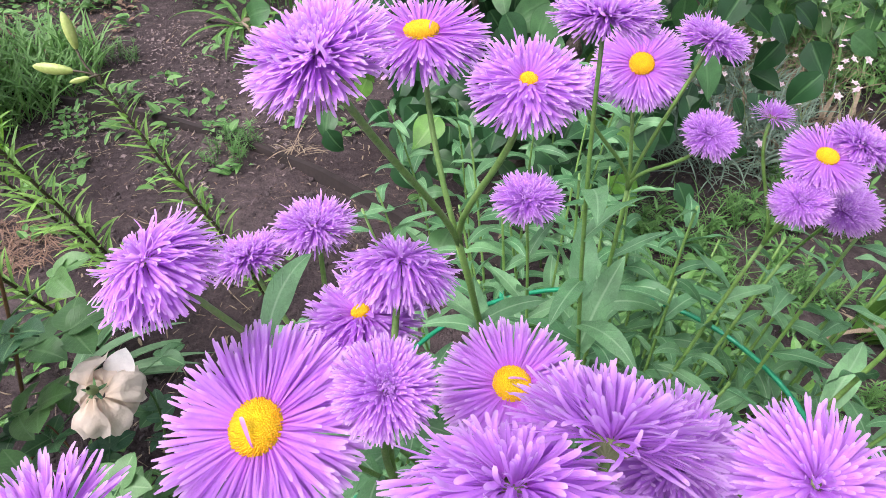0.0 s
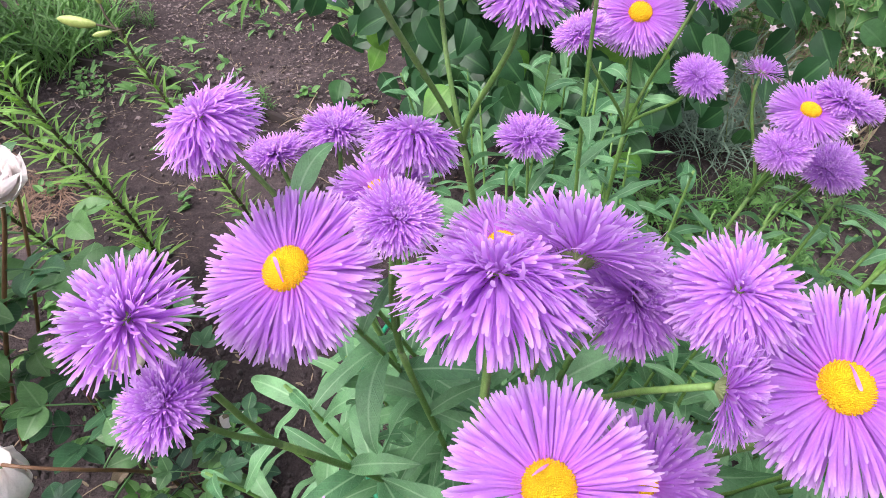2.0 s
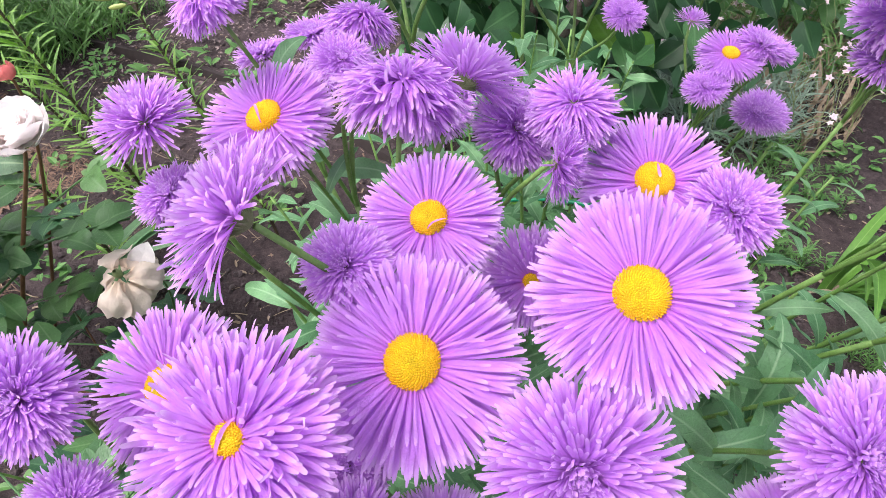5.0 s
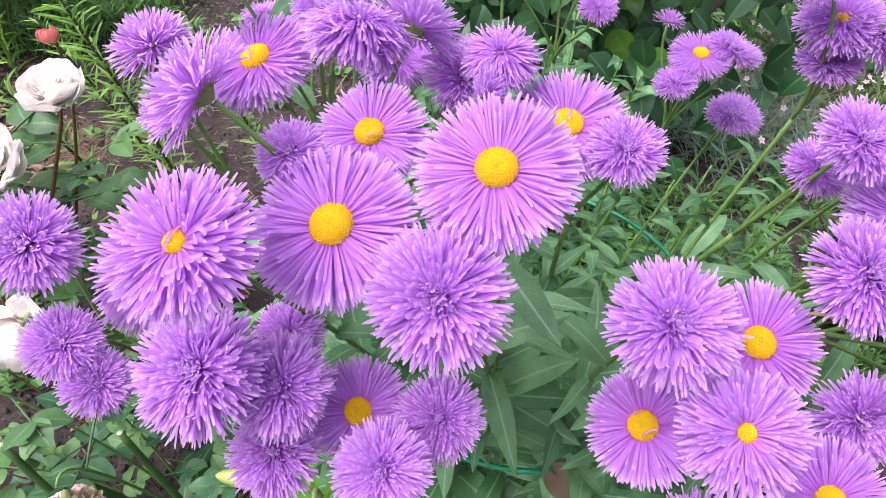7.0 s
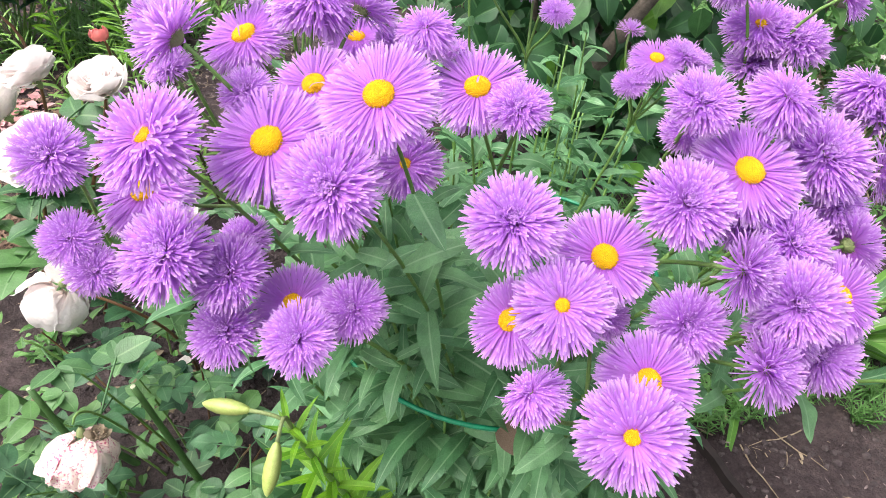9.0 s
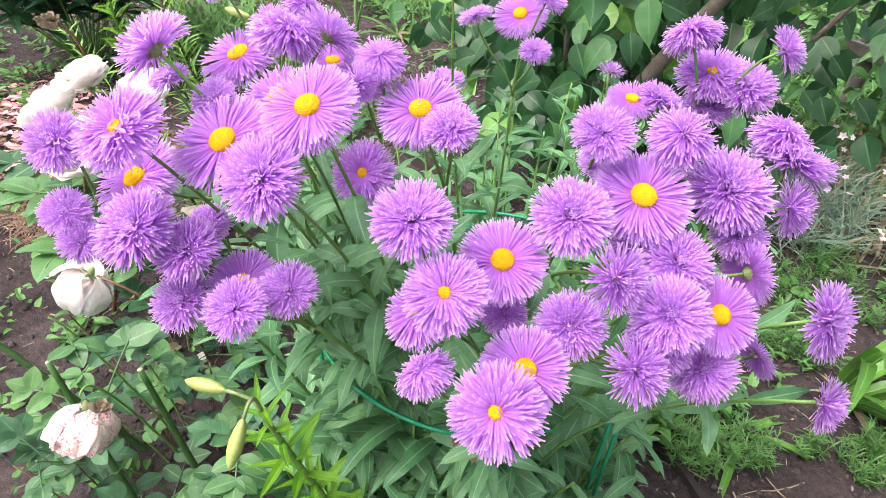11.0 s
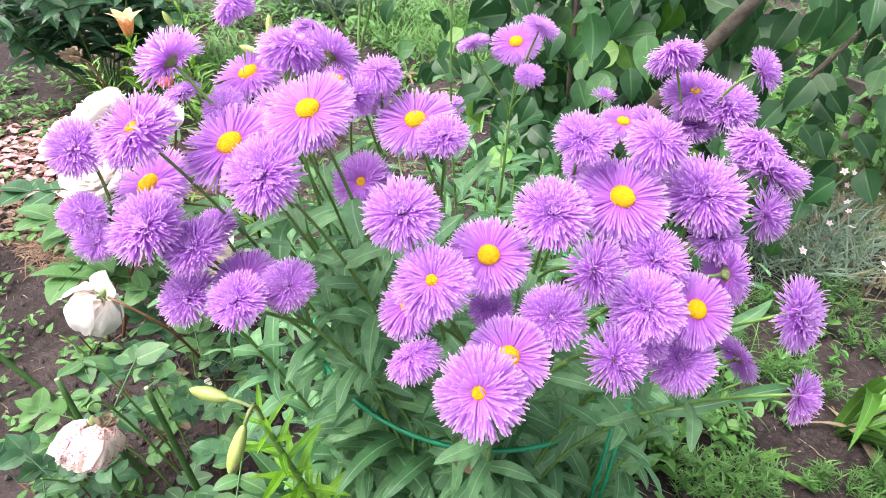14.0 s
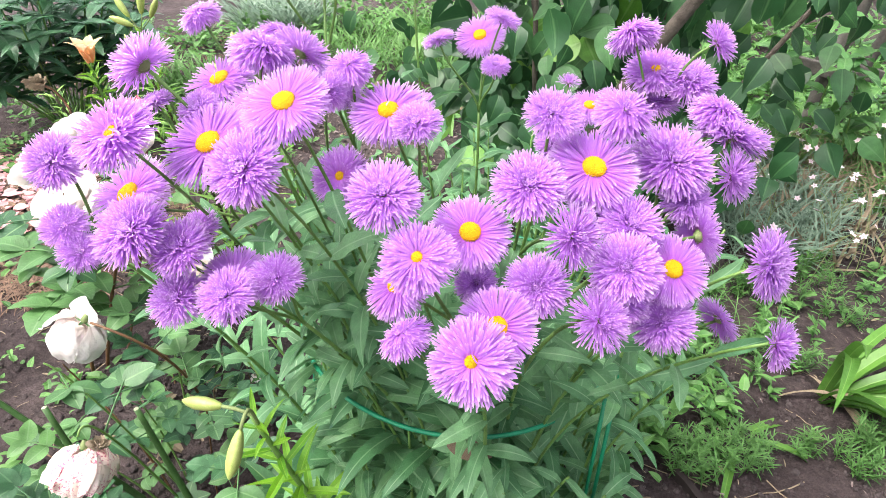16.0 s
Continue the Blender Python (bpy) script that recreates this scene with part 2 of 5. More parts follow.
# ---- the fleabane plant ----
PETAL_ROWS = ((0.0, 0.34), (0.20, 0.54), (0.42, 0.78), (0.64, 0.94), (0.84, 1.0), (0.95, 0.86), (1.0, 0.46))


def petal(length, width, bend, curl, rng, fold=0.3, twist=0.0, sway=0.0, wob=0.0):
    """A strap petal with a blunt round tip: bends down by bend over its length, and its last third turns up again by curl."""
    rows, widths = [], []
    x = z = last = 0.0
    ph = rng.uniform(0, 6.28)
    for s, w in PETAL_ROWS:
        ang = -bend * s + curl * s ** 3
        x += math.cos(ang) * length * (s - last)
        z += math.sin(ang) * length * (s - last)
        last = s
        tw = twist * s
        side = (-math.sin(tw) * math.sin(ang), math.cos(tw), math.sin(tw) * math.cos(ang))
        rows.append(((x, length * (sway * s * s + wob * math.sin(ph + 5 * s) * s), z), side, (-math.sin(ang), 0, math.cos(ang))))
        widths.append(0.5 * width * w)
    return strip(rows, widths, fold, False)


def flower_meshes(kind, seed):
    """Petals, disc and calyx of one flower head of radius 1, facing +z."""
    rng = random.Random(seed)
    bt = Batch()
    rings = {  # rows of petals: count, start radius, height, elevation at root, bend down, length
        "ray": [(84, 0.19, -0.02, -19, 7, 0.77), (100, 0.20, -0.01, -11, 6, 0.80), (108, 0.20, 0.00, -4, 5, 0.81), (110, 0.21, 0.02, 3, 5, 0.79), (98, 0.22, 0.04, 10, 7, 0.73), (28, 0.22, 0.06, 20, 12, 0.52)],
        "half": [(88, 0.15, -0.02, -14, 9, 0.79), (100, 0.16, 0.00, -5, 10, 0.83), (104, 0.16, 0.02, 4, 12, 0.82), (98, 0.16, 0.05, 13, 15, 0.76), (84, 0.15, 0.07, 23, 20, 0.65), (62, 0.14, 0.09, 34, 26, 0.49), (34, 0.13, 0.11, 48, 40, 0.33)],
        "dbl": [(84, 0.12, -0.02, -10, 9, 0.82), (98, 0.13, 0.00, -2, 8, 0.87), (104, 0.13, 0.02, 6, 9, 0.86), (100, 0.13, 0.04, 13, 10, 0.80), (92, 0.13, 0.06, 20, 12, 0.71), (82, 0.12, 0.07, 28, 14, 0.60), (72, 0.11, 0.08, 36, 14, 0.49), (62, 0.10, 0.09, 45, 6, 0.39), (52, 0.08, 0.09, 55, -14, 0.31), (44, 0.06, 0.09, 65, -36, 0.25), (36, 0.03, 0.09, 78, -46, 0.21), (26, 0.05, 0.15, 62, 10, 0.20), (24, 0.02, 0.17, 82, 25, 0.15)],
        "mop": [(70, 0.12, -0.05, -34, 26, 0.76), (78, 0.13, -0.02, -22, 32, 0.82), (82, 0.13, 0.00, -8, 38, 0.86), (82, 0.13, 0.03, 4, 44, 0.85), (78, 0.13, 0.05, 15, 50, 0.80), (70, 0.12, 0.07, 26, 56, 0.72), (60, 0.11, 0.09, 36, 58, 0.60), (48, 0.09, 0.10, 46, 50, 0.48), (36, 0.07, 0.11, 56, 30, 0.36), (26, 0.04, 0.11, 68, 0, 0.28)],
        "brush": [(80, 0.14, 0.0, 10, 16, 0.90), (82, 0.13, 0.04, 22, 18, 0.88), (76, 0.11, 0.07, 36, 16, 0.80), (62, 0.09, 0.10, 50, 12, 0.70), (46, 0.06, 0.12, 64, 4, 0.60), (26, 0.03, 0.13, 76, 0, 0.52)],
        "bud": [(44, 0.16, 0.0, 8, 6, 0.85), (40, 0.15, 0.04, 30, 4, 0.75), (34, 0.12, 0.08, 52, -10, 0.62), (26, 0.08, 0.10, 70, -20, 0.50)],
    }[kind]
    calm = kind == "ray"
    slope, heading = rng.uniform(0.0, 6.0), rng.uniform(0, 6.28)  # no head is quite even: one side hangs lower
    for count, r0, z0, el, bend, length in rings:
        for i in range(count):
            az = 2 * math.pi * (i + rng.uniform(-0.40, 0.40)) / count
            e = radians(el - slope * math.cos(az - heading) + rng.gauss(0, 3.0 if calm else 5.0))
            ln = length * (rng.uniform(0.92, 1.05) if calm else rng.uniform(0.86, 1.05))
            wd = rng.uniform(0.031, 0.044) if calm else rng.uniform(0.037, 0.054)
            curl = rng.gauss(4, 10) if calm else rng.gauss(8, 14) + (60 if rng.random() < 0.08 else 0)
            sh = petal(ln, wd, radians(bend + rng.gauss(0, 5 if calm else 8)), radians(curl), rng, rng.uniform(0.1, 0.5) if calm else rng.uniform(0.15, 0.75), rng.gauss(0, 0.25 if calm else 0.5), rng.gauss(0, 0.08 if calm else 0.10), 0.014 if calm else 0.020)
            m = Matrix.Rotation(az, 4, "Z") @ Matrix.Translation((r0, 0, z0)) @ Matrix.Rotation(-e, 4, "Y") @ Matrix.Rotation(rng.gauss(0, 0.04 if calm else 0.07), 4, "Z")
            bt.add(sh, m)
    if kind in ("ray", "half"):  # a few stray petals lie curled across the disc
        for i in range((0, 1, 0, 2)[seed // 10 % 4]):
            az = rng.uniform(0, 6.28)
            sh = petal(rng.uniform(0.20, 0.32), 0.042, radians(rng.uniform(60, 130)), 0.6, rng, 0.5, rng.gauss(0, 0.8), rng.gauss(0, 0.3))
            bt.add(sh, Matrix.Rotation(az, 4, "Z") @ Matrix.Translation((0.20, 0, 0.16)) @ Matrix.Rotation(math.pi + rng.gauss(0, 0.5), 4, "Z") @ Matrix.Rotation(-radians(rng.uniform(45, 85)), 4, "Y"))
    petals = bt.mesh("petals_" + kind, PETAL)
    # the disc: a low dome of packed florets
    disc = None
    if kind in ("ray", "half"):
        db = Batch()
        R = 0.25 if kind == "ray" else 0.15
        N = 460 if kind == "ray" else 170
        for i in range(N):
            rr = R * math.sqrt((i + 0.5) / N)
            an = i * 2.399963
            hgt = 0.08 + 0.09 * (1 - (rr / R) ** 2) - 0.05 * math.exp(-(rr / (0.4 * R)) ** 2) + rng.uniform(-0.008, 0.012)
            nb = nub()
            db.add((nb[0], nb[1], np.full(len(nb[0]), rr / R), nb[3]), at((rr * math.cos(an), rr * math.sin(an), hgt), basis((math.cos(an) * rr * 1.5, math.sin(an) * rr * 1.5, 1), rng.uniform(0, 6)), rng.uniform(0.8, 1.15)))
        nR = 14
        v = [(0, 0, 0.10)] + [(R * 1.02 * math.cos(a), R * 1.02 * math.sin(a), 0.045) for a in (2 * math.pi * k / nR for k in range(nR))]
        db.add((np.array(v), [(0, 1 + k, 1 + (k + 1) % nR) for k in range(nR)], np.zeros(nR + 1), np.zeros(nR + 1)), Matrix())
        disc = db.mesh("disc_" + kind, DISC)
    # calyx: a cup of narrow bracts under the head
    cb = Batch()
    for i in range(44):
        az = 2 * math.pi * i / 44 + rng.uniform(-0.05, 0.05)
        sh = blade(0.30, 0.05, radians(-30), 4, 0.3, lambda s: 1.0 - 0.9 * s, 0, 0, rng)
        cb.add(sh, Matrix.Rotation(az, 4, "Z") @ Matrix.Translation((0.06, 0, -0.13)) @ Matrix.Rotation(-radians(rng.uniform(18, 34)), 4, "Y"))
    prof = [(0.05, -0.16), (0.13, -0.11), (0.19, -0.04), (0.20, 0.04), (0.0, 0.07)]
    v = [(r * math.cos(a), r * math.sin(a), z) for r, z in prof for a in (2 * math.pi * k / 12 for k in range(12))]
    f = [(j * 12 + k, j * 12 + (k + 1) % 12, (j + 1) * 12 + (k + 1) % 12, (j + 1) * 12 + k) for j in range(4) for k in range(12)]
    cb.add((np.array(v), f, np.zeros(60), np.zeros(60)), Matrix())
    return petals, disc, cb.mesh("calyx_" + kind, CALYX)


def nub():
    """One tiny floret of the disc: a blunt bead."""
    r, h = 0.0112, 0.026
    v = [(r * math.cos(a), r * math.sin(a), 0) for a in (0, 1.257, 2.513, 3.77, 5.027)] + [(0.7 * r * math.cos(a), 0.7 * r * math.sin(a), h) for a in (0, 1.257, 2.513, 3.77, 5.027)]
    f = [(k, (k + 1) % 5, 5 + (k + 1) % 5, 5 + k) for k in range(5)] + [(5, 6, 7, 8, 9)]
    return np.array(v), f, np.zeros(10), np.zeros(10)


HEADS = {k: [flower_meshes(k, 10 * i + len(k)) for i in range(n)] for k, n in (("ray", 4), ("half", 4), ("dbl", 8), ("mop", 3), ("brush", 3), ("bud", 1))}


def lance(s):
    return max(0.0, math.sin(math.pi * (0.08 + 0.92 * s) ** 0.85)) ** 0.75 if s < 1 else 0.02


def broad_blade(width, bend, rng, profile=lance, fold=0.3, twist=0.0, sway=0.0, ripple=0.10, rows=13, tip=0.0):
    """A leaf one unit long with a sunken midrib, arched halves and rippled margins."""
    us = (-1.0, -0.55, 0.0, 0.55, 1.0)
    v, a, r, f = [], [], [], []
    x = z = 0.0
    ph = [rng.uniform(0, 6.28) for _ in range(4)]
    fr = [rng.uniform(7, 13) for _ in range(2)]
    for i in range(rows):
        s = i / (rows - 1)
        ang = -bend * s ** 1.3 + tip * s ** 3
        ct, st = math.cos(twist * s), math.sin(twist * s)
        w = max(0.5 * width * profile(s), 0.002)
        for u in us:
            e = ph[0] + fr[0] * s if u < 0 else ph[1] + fr[1] * s
            lift = w * (fold * abs(u) - 0.35 * fold * u * u) + width * ripple * abs(u) ** 2 * math.sin(e) * math.sin(math.pi * s) ** 0.5
            yy, zz = u * w * ct - lift * st, u * w * st + lift * ct
            v.append((x - math.sin(ang) * zz, yy + sway * s * s, z + math.cos(ang) * zz))
            a.append(s)
            r.append(1 - abs(u))
        x += math.cos(ang) / (rows - 1)
        z += math.sin(ang) / (rows - 1)
    for i in range(rows - 1):
        for k in range(4):
            q = i * 5 + k
            f.append((q, q + 1, q + 6, q + 5))
    return np.array(v), f, np.array(a), np.array(r)


LEAVES = []
for i in range(18):
    rg = random.Random(70 + i)
    b = broad_blade(rg.uniform(0.20, 0.32), radians(rg.uniform(5, 95)), rg, lance, rg.uniform(0.1, 0.6), rg.gauss(0, 0.6), rg.gauss(0, 0.12), rg.uniform(0.06, 0.16), 13, radians(rg.gauss(0, 25)))
    LEAVES.append(build("fleabane_leaf", b[0], b[1], LEAF, b[2], b[3]))

rs = random.Random(4)
HEAD_SPOTS, LEAF_JOBS = [], []
CLUMP = Vector((0.145, 0.37, 0.0))


def head(x, y, z, size, kind, nx, ny, nz):
    return Vector((x, y, z)), size, kind, Vector((nx, ny, nz)).normalized()


COUNT_WORDS = ("", "one", "two", "three", "four", "five")
KIND_WORDS = {"mop": "shaggy", "ray": "yellow-centred", "half": "half-double", "dbl": "full double", "brush": "brush-shaped", "bud": "half-open"}


def stalk(*heads, foot=None, leafy=1.0):
    """A leafy fleabane stalk that carries one or more flower heads."""
    mid = sum((h[0] for h in heads), Vector()) / len(heads)
    nor = sum((h[3] for h in heads), Vector()).normalized()
    out = (mid - CLUMP)
    out.z = 0
    base = CLUMP + out * 0.30 + Vector((rs.uniform(-0.035, 0.035), rs.uniform(-0.035, 0.035), 0))
    if foot:
        base = Vector((*foot, 0))
        out = Vector((mid.x - base.x, mid.y - base.y, 0))
    base.z = ground_height(base.x, base.y) - 0.004
    many = len(heads) > 1
    top = mid - nor * (0.075 if many else 0.1 * heads[0][1])
    kinds = sorted({KIND_WORDS[h[2]] for h in heads})
    ob = thing("fleabane_stalk", base, "green leafy stalk with %s lilac %s fleabane flower%s" % (COUNT_WORDS[len(heads)], " and ".join(kinds[:2]), "s" if many else ""), "flower", "fleabane stalks of the clump")
    lean = 0.04 if out.y < -0.1 else 0.20  # the front stalks rise inside the hoop first
    lead = (nor * 0.45 + out * 1.3 + Vector((0, 0, 0.7))).normalized()
    pts = bezier((0, 0, 0), (out.x * lean, out.y * lean, 0.40 * mid.z), top - base - lead * 0.20, top - base, 22)
    part("stem", build("stem", *tube(pts, [0.0024 - (0.0010 if many else 0.0015) * (i / 21) ** 0.8 for i in range(22)])[:2], STEM), ob)
    for p, size, kind, n in heads:
        foot = p - n * 0.078 * size
        if many:
            br = bezier(top - base - lead * 0.004, top - base + lead * 0.02, foot - base - n * 0.03, foot - base, 9)
            part("branch", build("branch", *tube(br, [0.0012 - 0.0002 * i / 8 for i in range(9)], 6)[:2], STEM), ob)
        petals, disc, calyx = HEADS[kind][rs.randrange(len(HEADS[kind]))]
        fl = part("petals", petals, ob, at(p - base, basis(n, rs.uniform(0, 6.28)), size * 0.5), "lilac " + KIND_WORDS[kind] + " petals")
        if disc:
            part("disc", disc, fl, None, "golden yellow disc")
        part("calyx", calyx, fl)
    # leaves up the stem, smaller towards the top; they are set once all the heads stand
    HEAD_SPOTS.extend((h[0], h[1] * 0.5, h[3]) for h in heads)
    n_leaf = int((25 if not many else 31) * leafy)
    for i in range(n_leaf):
        s = 0.24 + 0.68 * i / (n_leaf - 1) + rs.uniform(-0.015, 0.015)
        k = min(int(s * 21), 20)
        p = pts[k].lerp(pts[k + 1], s * 21 - k)
        d = (pts[k + 1] - pts[k]).normalized()
        az = i * 2.4 + rs.uniform(-0.4, 0.4)
        side = Vector((math.cos(az), math.sin(az), 0))
        side = (side - d * side.dot(d)).normalized()
        ax = (side * 1.0 + d * rs.uniform(0.4, 1.0)).normalized()
        up = (d - ax * d.dot(ax)).normalized()
        size = (0.082 - 0.052 * max(0, s - 0.4) / 0.6) * rs.uniform(0.75, 1.15)
        LEAF_JOBS.append((ob, base, p, ax, up, size))
    return ob


stalk(head(-0.012, 0.025, 0.763, 0.0386, "dbl", 0.18, -0.70, 0.69),
      head(-0.003, 0.012, 0.727, 0.0309, "dbl", 0.30, -0.44, 0.85),
      head(0.011, 0.007, 0.715, 0.028, "dbl", 0.50, -0.38, 0.78))
stalk(head(0.06, 0.006, 0.742, 0.0483, "dbl", -0.13, -0.57, 0.81),
      head(0.084, 0.014, 0.732, 0.0391, "dbl", -0.09, -0.57, 0.81),
      head(0.075, 0.039, 0.728, 0.0301, "dbl", -0.11, -0.55, 0.83),
      head(0.081, 0.006, 0.701, 0.0381, "dbl", -0.1, -0.61, 0.79))
stalk(head(0.107, 0.026, 0.709, 0.0414, "ray", -0.06, -0.58, 0.81),
      head(0.125, 0, 0.72, 0.0354, "dbl", -0.03, -0.6, 0.8),
      head(0.138, 0.026, 0.718, 0.0341, "dbl", -0.01, -0.57, 0.82))
stalk(head(0.07, 0.005, 0.801, 0.0472, "half", -0.1, -0.54, 0.84))
stalk(head(0.098, 0.039, 0.787, 0.0547, "ray", -0.07, -0.51, 0.86))
stalk(head(0.146, 0.044, 0.815, 0.047, "ray", 0, -0.49, 0.87))
stalk(head(0.138, 0.016, 0.79, 0.0433, "dbl", -0.05, -0.75, 0.6))
stalk(head(0.007, 0.055, 0.73, 0.0592, "ray", -0.21, -0.52, 0.83),
      head(0.076, 0.059, 0.797, 0.026, "dbl", -0.10, -0.53, 0.84))
stalk(head(0.059, 0.044, 0.823, 0.0397, "brush", -0.81, -0.14, 0.57))
stalk(head(0.092, 0.09, 0.789, 0.0444, "ray", -0.08, -0.45, 0.89))
stalk(head(0.077, 0.123, 0.814, 0.0494, "mop", 0.00, 0.45, 0.89),
      head(0.095, 0.137, 0.81, 0.041, "brush", 0.23, 0.76, 0.61),
      head(0.076, 0.169, 0.781, 0.0394, "ray", 0.05, -0.15, 1))
stalk(head(0.131, 0.134, 0.807, 0.0346, "mop", -0.02, -0.39, 0.92),
      head(0.113, 0.148, 0.787, 0.0359, "dbl", 0.41, -0.51, 0.76))
stalk(head(0.128, 0.114, 0.797, 0.0262, "brush", 0.96, -0.25, 0.15))
stalk(head(0.161, 0.128, 0.784, 0.0514, "ray", 0.02, -0.41, 0.91),
      head(0.185, 0.117, 0.784, 0.0331, "dbl", 0.06, -0.42, 0.9))
stalk(head(0.125, 0.124, 0.734, 0.0454, "half", 0, -0.7, 0.6))
stalk(head(0.013, 0.152, 0.778, 0.0577, "ray", -0.21, -0.37, 0.9))
stalk(head(-0.005, 0.105, 0.774, 0.0283, "dbl", -0.30, -0.20, 0.90),
      head(-0.01, 0.112, 0.798, 0.0362, "brush", -0.05, -0.33, 0.94))
stalk(head(-0.01, 0.168, 0.819, 0.0361, "mop", -0.45, -0.07, 0.89))
stalk(head(-0.02, 0.225, 0.768, 0.0308, "dbl", -0.3, 0.2, 0.9),
      head(0.003, 0.236, 0.775, 0.0315, "dbl", -0.05, 0.05, 1))
stalk(head(0.046, 0.184, 0.808, 0.0339, "mop", 0.05, 0.51, 0.86),
      head(0.033, 0.186, 0.785, 0.0389, "half", -0.2, 0, 0.95),
      head(0.05, 0.145, 0.81, 0.024, "dbl", 0.21, -0.31, 0.93))
stalk(head(0.03, 0.195, 0.859, 0.0365, "dbl", -0.25, -0.2, 0.9),
      head(0.043, 0.255, 0.838, 0.043, "ray", 0, -0.02, 1),
      head(0.076, 0.217, 0.842, 0.0326, "half", 0.05, -0.25, 0.95))
stalk(head(0.103, 0.3, 0.827, 0.0425, "dbl", 0.1, 0.2, 1))
stalk(head(0.134, 0.382, 0.769, 0.0502, "ray", 0, -0.5, 0.75),
      head(0.102, 0.354, 0.769, 0.0334, "dbl", -0.3, 0, 0.9),
      head(0.161, 0.364, 0.791, 0.0369, "dbl", 0.3, 0.1, 0.9),
      head(0.164, 0.34, 0.755, 0.0292, "dbl", 0.1, -0.3, 0.9))
stalk(head(0.219, 0.412, 0.725, 0.0283, "bud", 0.14, 0.04, 0.99),
      head(0.246, 0.39, 0.712, 0.0483, "ray", 0.05, -0.25, 0.95),
      head(0.231, 0.368, 0.697, 0.0346, "dbl", -0.1, -0.3, 0.95),
      head(0.268, 0.4, 0.716, 0.0415, "dbl", 0.35, 0, 0.9),
      head(0.277, 0.4, 0.713, 0.0339, "dbl", 0.25, 0.02, 0.97), foot=(0.07, 0.29))
stalk(head(0.29, 0.427, 0.648, 0.0427, "dbl", 0.1, -0.3, 0.9),
      head(0.3, 0.434, 0.647, 0.0459, "dbl", 0.3, -0.2, 0.9), foot=(0.10, 0.27))
stalk(head(0.203, 0.036, 0.779, 0.0411, "dbl", 0.08, -0.52, 0.85))
stalk(head(0.239, 0.064, 0.75, 0.0451, "ray", 0.15, -0.5, 0.85))
stalk(head(0.228, 0.02, 0.758, 0.0402, "half", 0.12, -0.55, 0.83),
      head(0.208, 0.038, 0.725, 0.0421, "ray", -0.45, -0.45, 0.75))
stalk(head(0.267, 0.028, 0.722, 0.0423, "ray", 0.19, -0.56, 0.81),
      head(0.264, 0, 0.722, 0.0455, "half", 0.02, -0.72, 0.65))
stalk(head(0.225, 0.008, 0.719, 0.0323, "mop", -0.53, -0.01, 0.85),
      head(0.245, 0.06, 0.721, 0.0262, "dbl", 0.16, -0.53, 0.83))
stalk(head(0.265, 0.077, 0.777, 0.0417, "dbl", 0.17, -0.47, 0.86))
stalk(head(0.291, 0.119, 0.773, 0.0529, "ray", 0.22, -0.42, 0.88),
      head(0.296, 0.12, 0.748, 0.0365, "dbl", 0.24, -0.43, 0.87))
stalk(head(0.343, 0.1, 0.731, 0.0415, "ray", 0.3, -0.5, 0.75),
      head(0.32, 0.073, 0.743, 0.0401, "dbl", 0.04, -0.65, 0.76),
      head(0.344, 0.087, 0.706, 0.0392, "dbl", 0.10, -0.62, 0.78))
stalk(head(0.313, 0.051, 0.723, 0.0352, "brush", 0.55, -0.51, 0.66),
      head(0.32, 0.073, 0.725, 0.0369, "half", 0.27, -0.50, 0.82))
stalk(head(0.389, 0.107, 0.742, 0.0412, "dbl", 0.85, -0.3, 0.4))
stalk(head(0.402, 0.096, 0.701, 0.0309, "brush", 0.85, -0.3, 0.35))
stalk(head(0.331, 0.165, 0.765, 0.054, "dbl", 0.28, -0.39, 0.88),
      head(0.344, 0.16, 0.743, 0.0365, "dbl", 0.32, -0.37, 0.87),
      head(0.362, 0.213, 0.768, 0.0521, "dbl", 0.20, 0.35, 0.91),
      head(0.353, 0.215, 0.782, 0.0438, "mop", 0.31, 0.10, 0.94))
stalk(head(0.292, 0.063, 0.761, 0.0353, "brush", 0.68, -0.57, 0.47),
      head(0.279, 0.057, 0.731, 0.0368, "dbl", 0.12, -0.85, 0.51))
stalk(head(0.317, 0.104, 0.751, 0.0398, "dbl", 0.26, -0.45, 0.85),
      head(0.355, 0.148, 0.728, 0.04, "ray", 0.81, 0.59, 0.03),
      head(0.382, 0.169, 0.657, 0.0354, "ray", 0.5, 0.5, 0.35),
      head(0.367, 0.191, 0.75, 0.0369, "brush", 0.78, -0.47, 0.42))
stalk(head(0.264, 0.125, 0.799, 0.0358, "dbl", 0.17, -0.41, 0.90),
      head(0.264, 0.148, 0.772, 0.0295, "dbl", 0.19, -0.38, 0.9), leafy=0.3)
stalk(head(0.3, 0.147, 0.798, 0.0394, "mop", 0.23, -0.39, 0.89), leafy=0.3)
stalk(head(0.304, 0.316, 0.774, 0.0534, "half", 0, -0.35, 0.9),
      head(0.329, 0.317, 0.77, 0.0511, "dbl", 0.2, -0.35, 0.9),
      head(0.308, 0.314, 0.75, 0.0417, "dbl", -0.1, -0.2, 0.9),
      head(0.283, 0.3, 0.805, 0.0465, "mop", -0.45, 0.30, 0.84),
      head(0.343, 0.3, 0.804, 0.0348, "brush", 0.75, -0.1, 0.5), foot=(0.16, 0.28), leafy=0.5)
stalk(head(0.08, 0.348, 0.706, 0.0419, "dbl", 0, -0.05, 1))


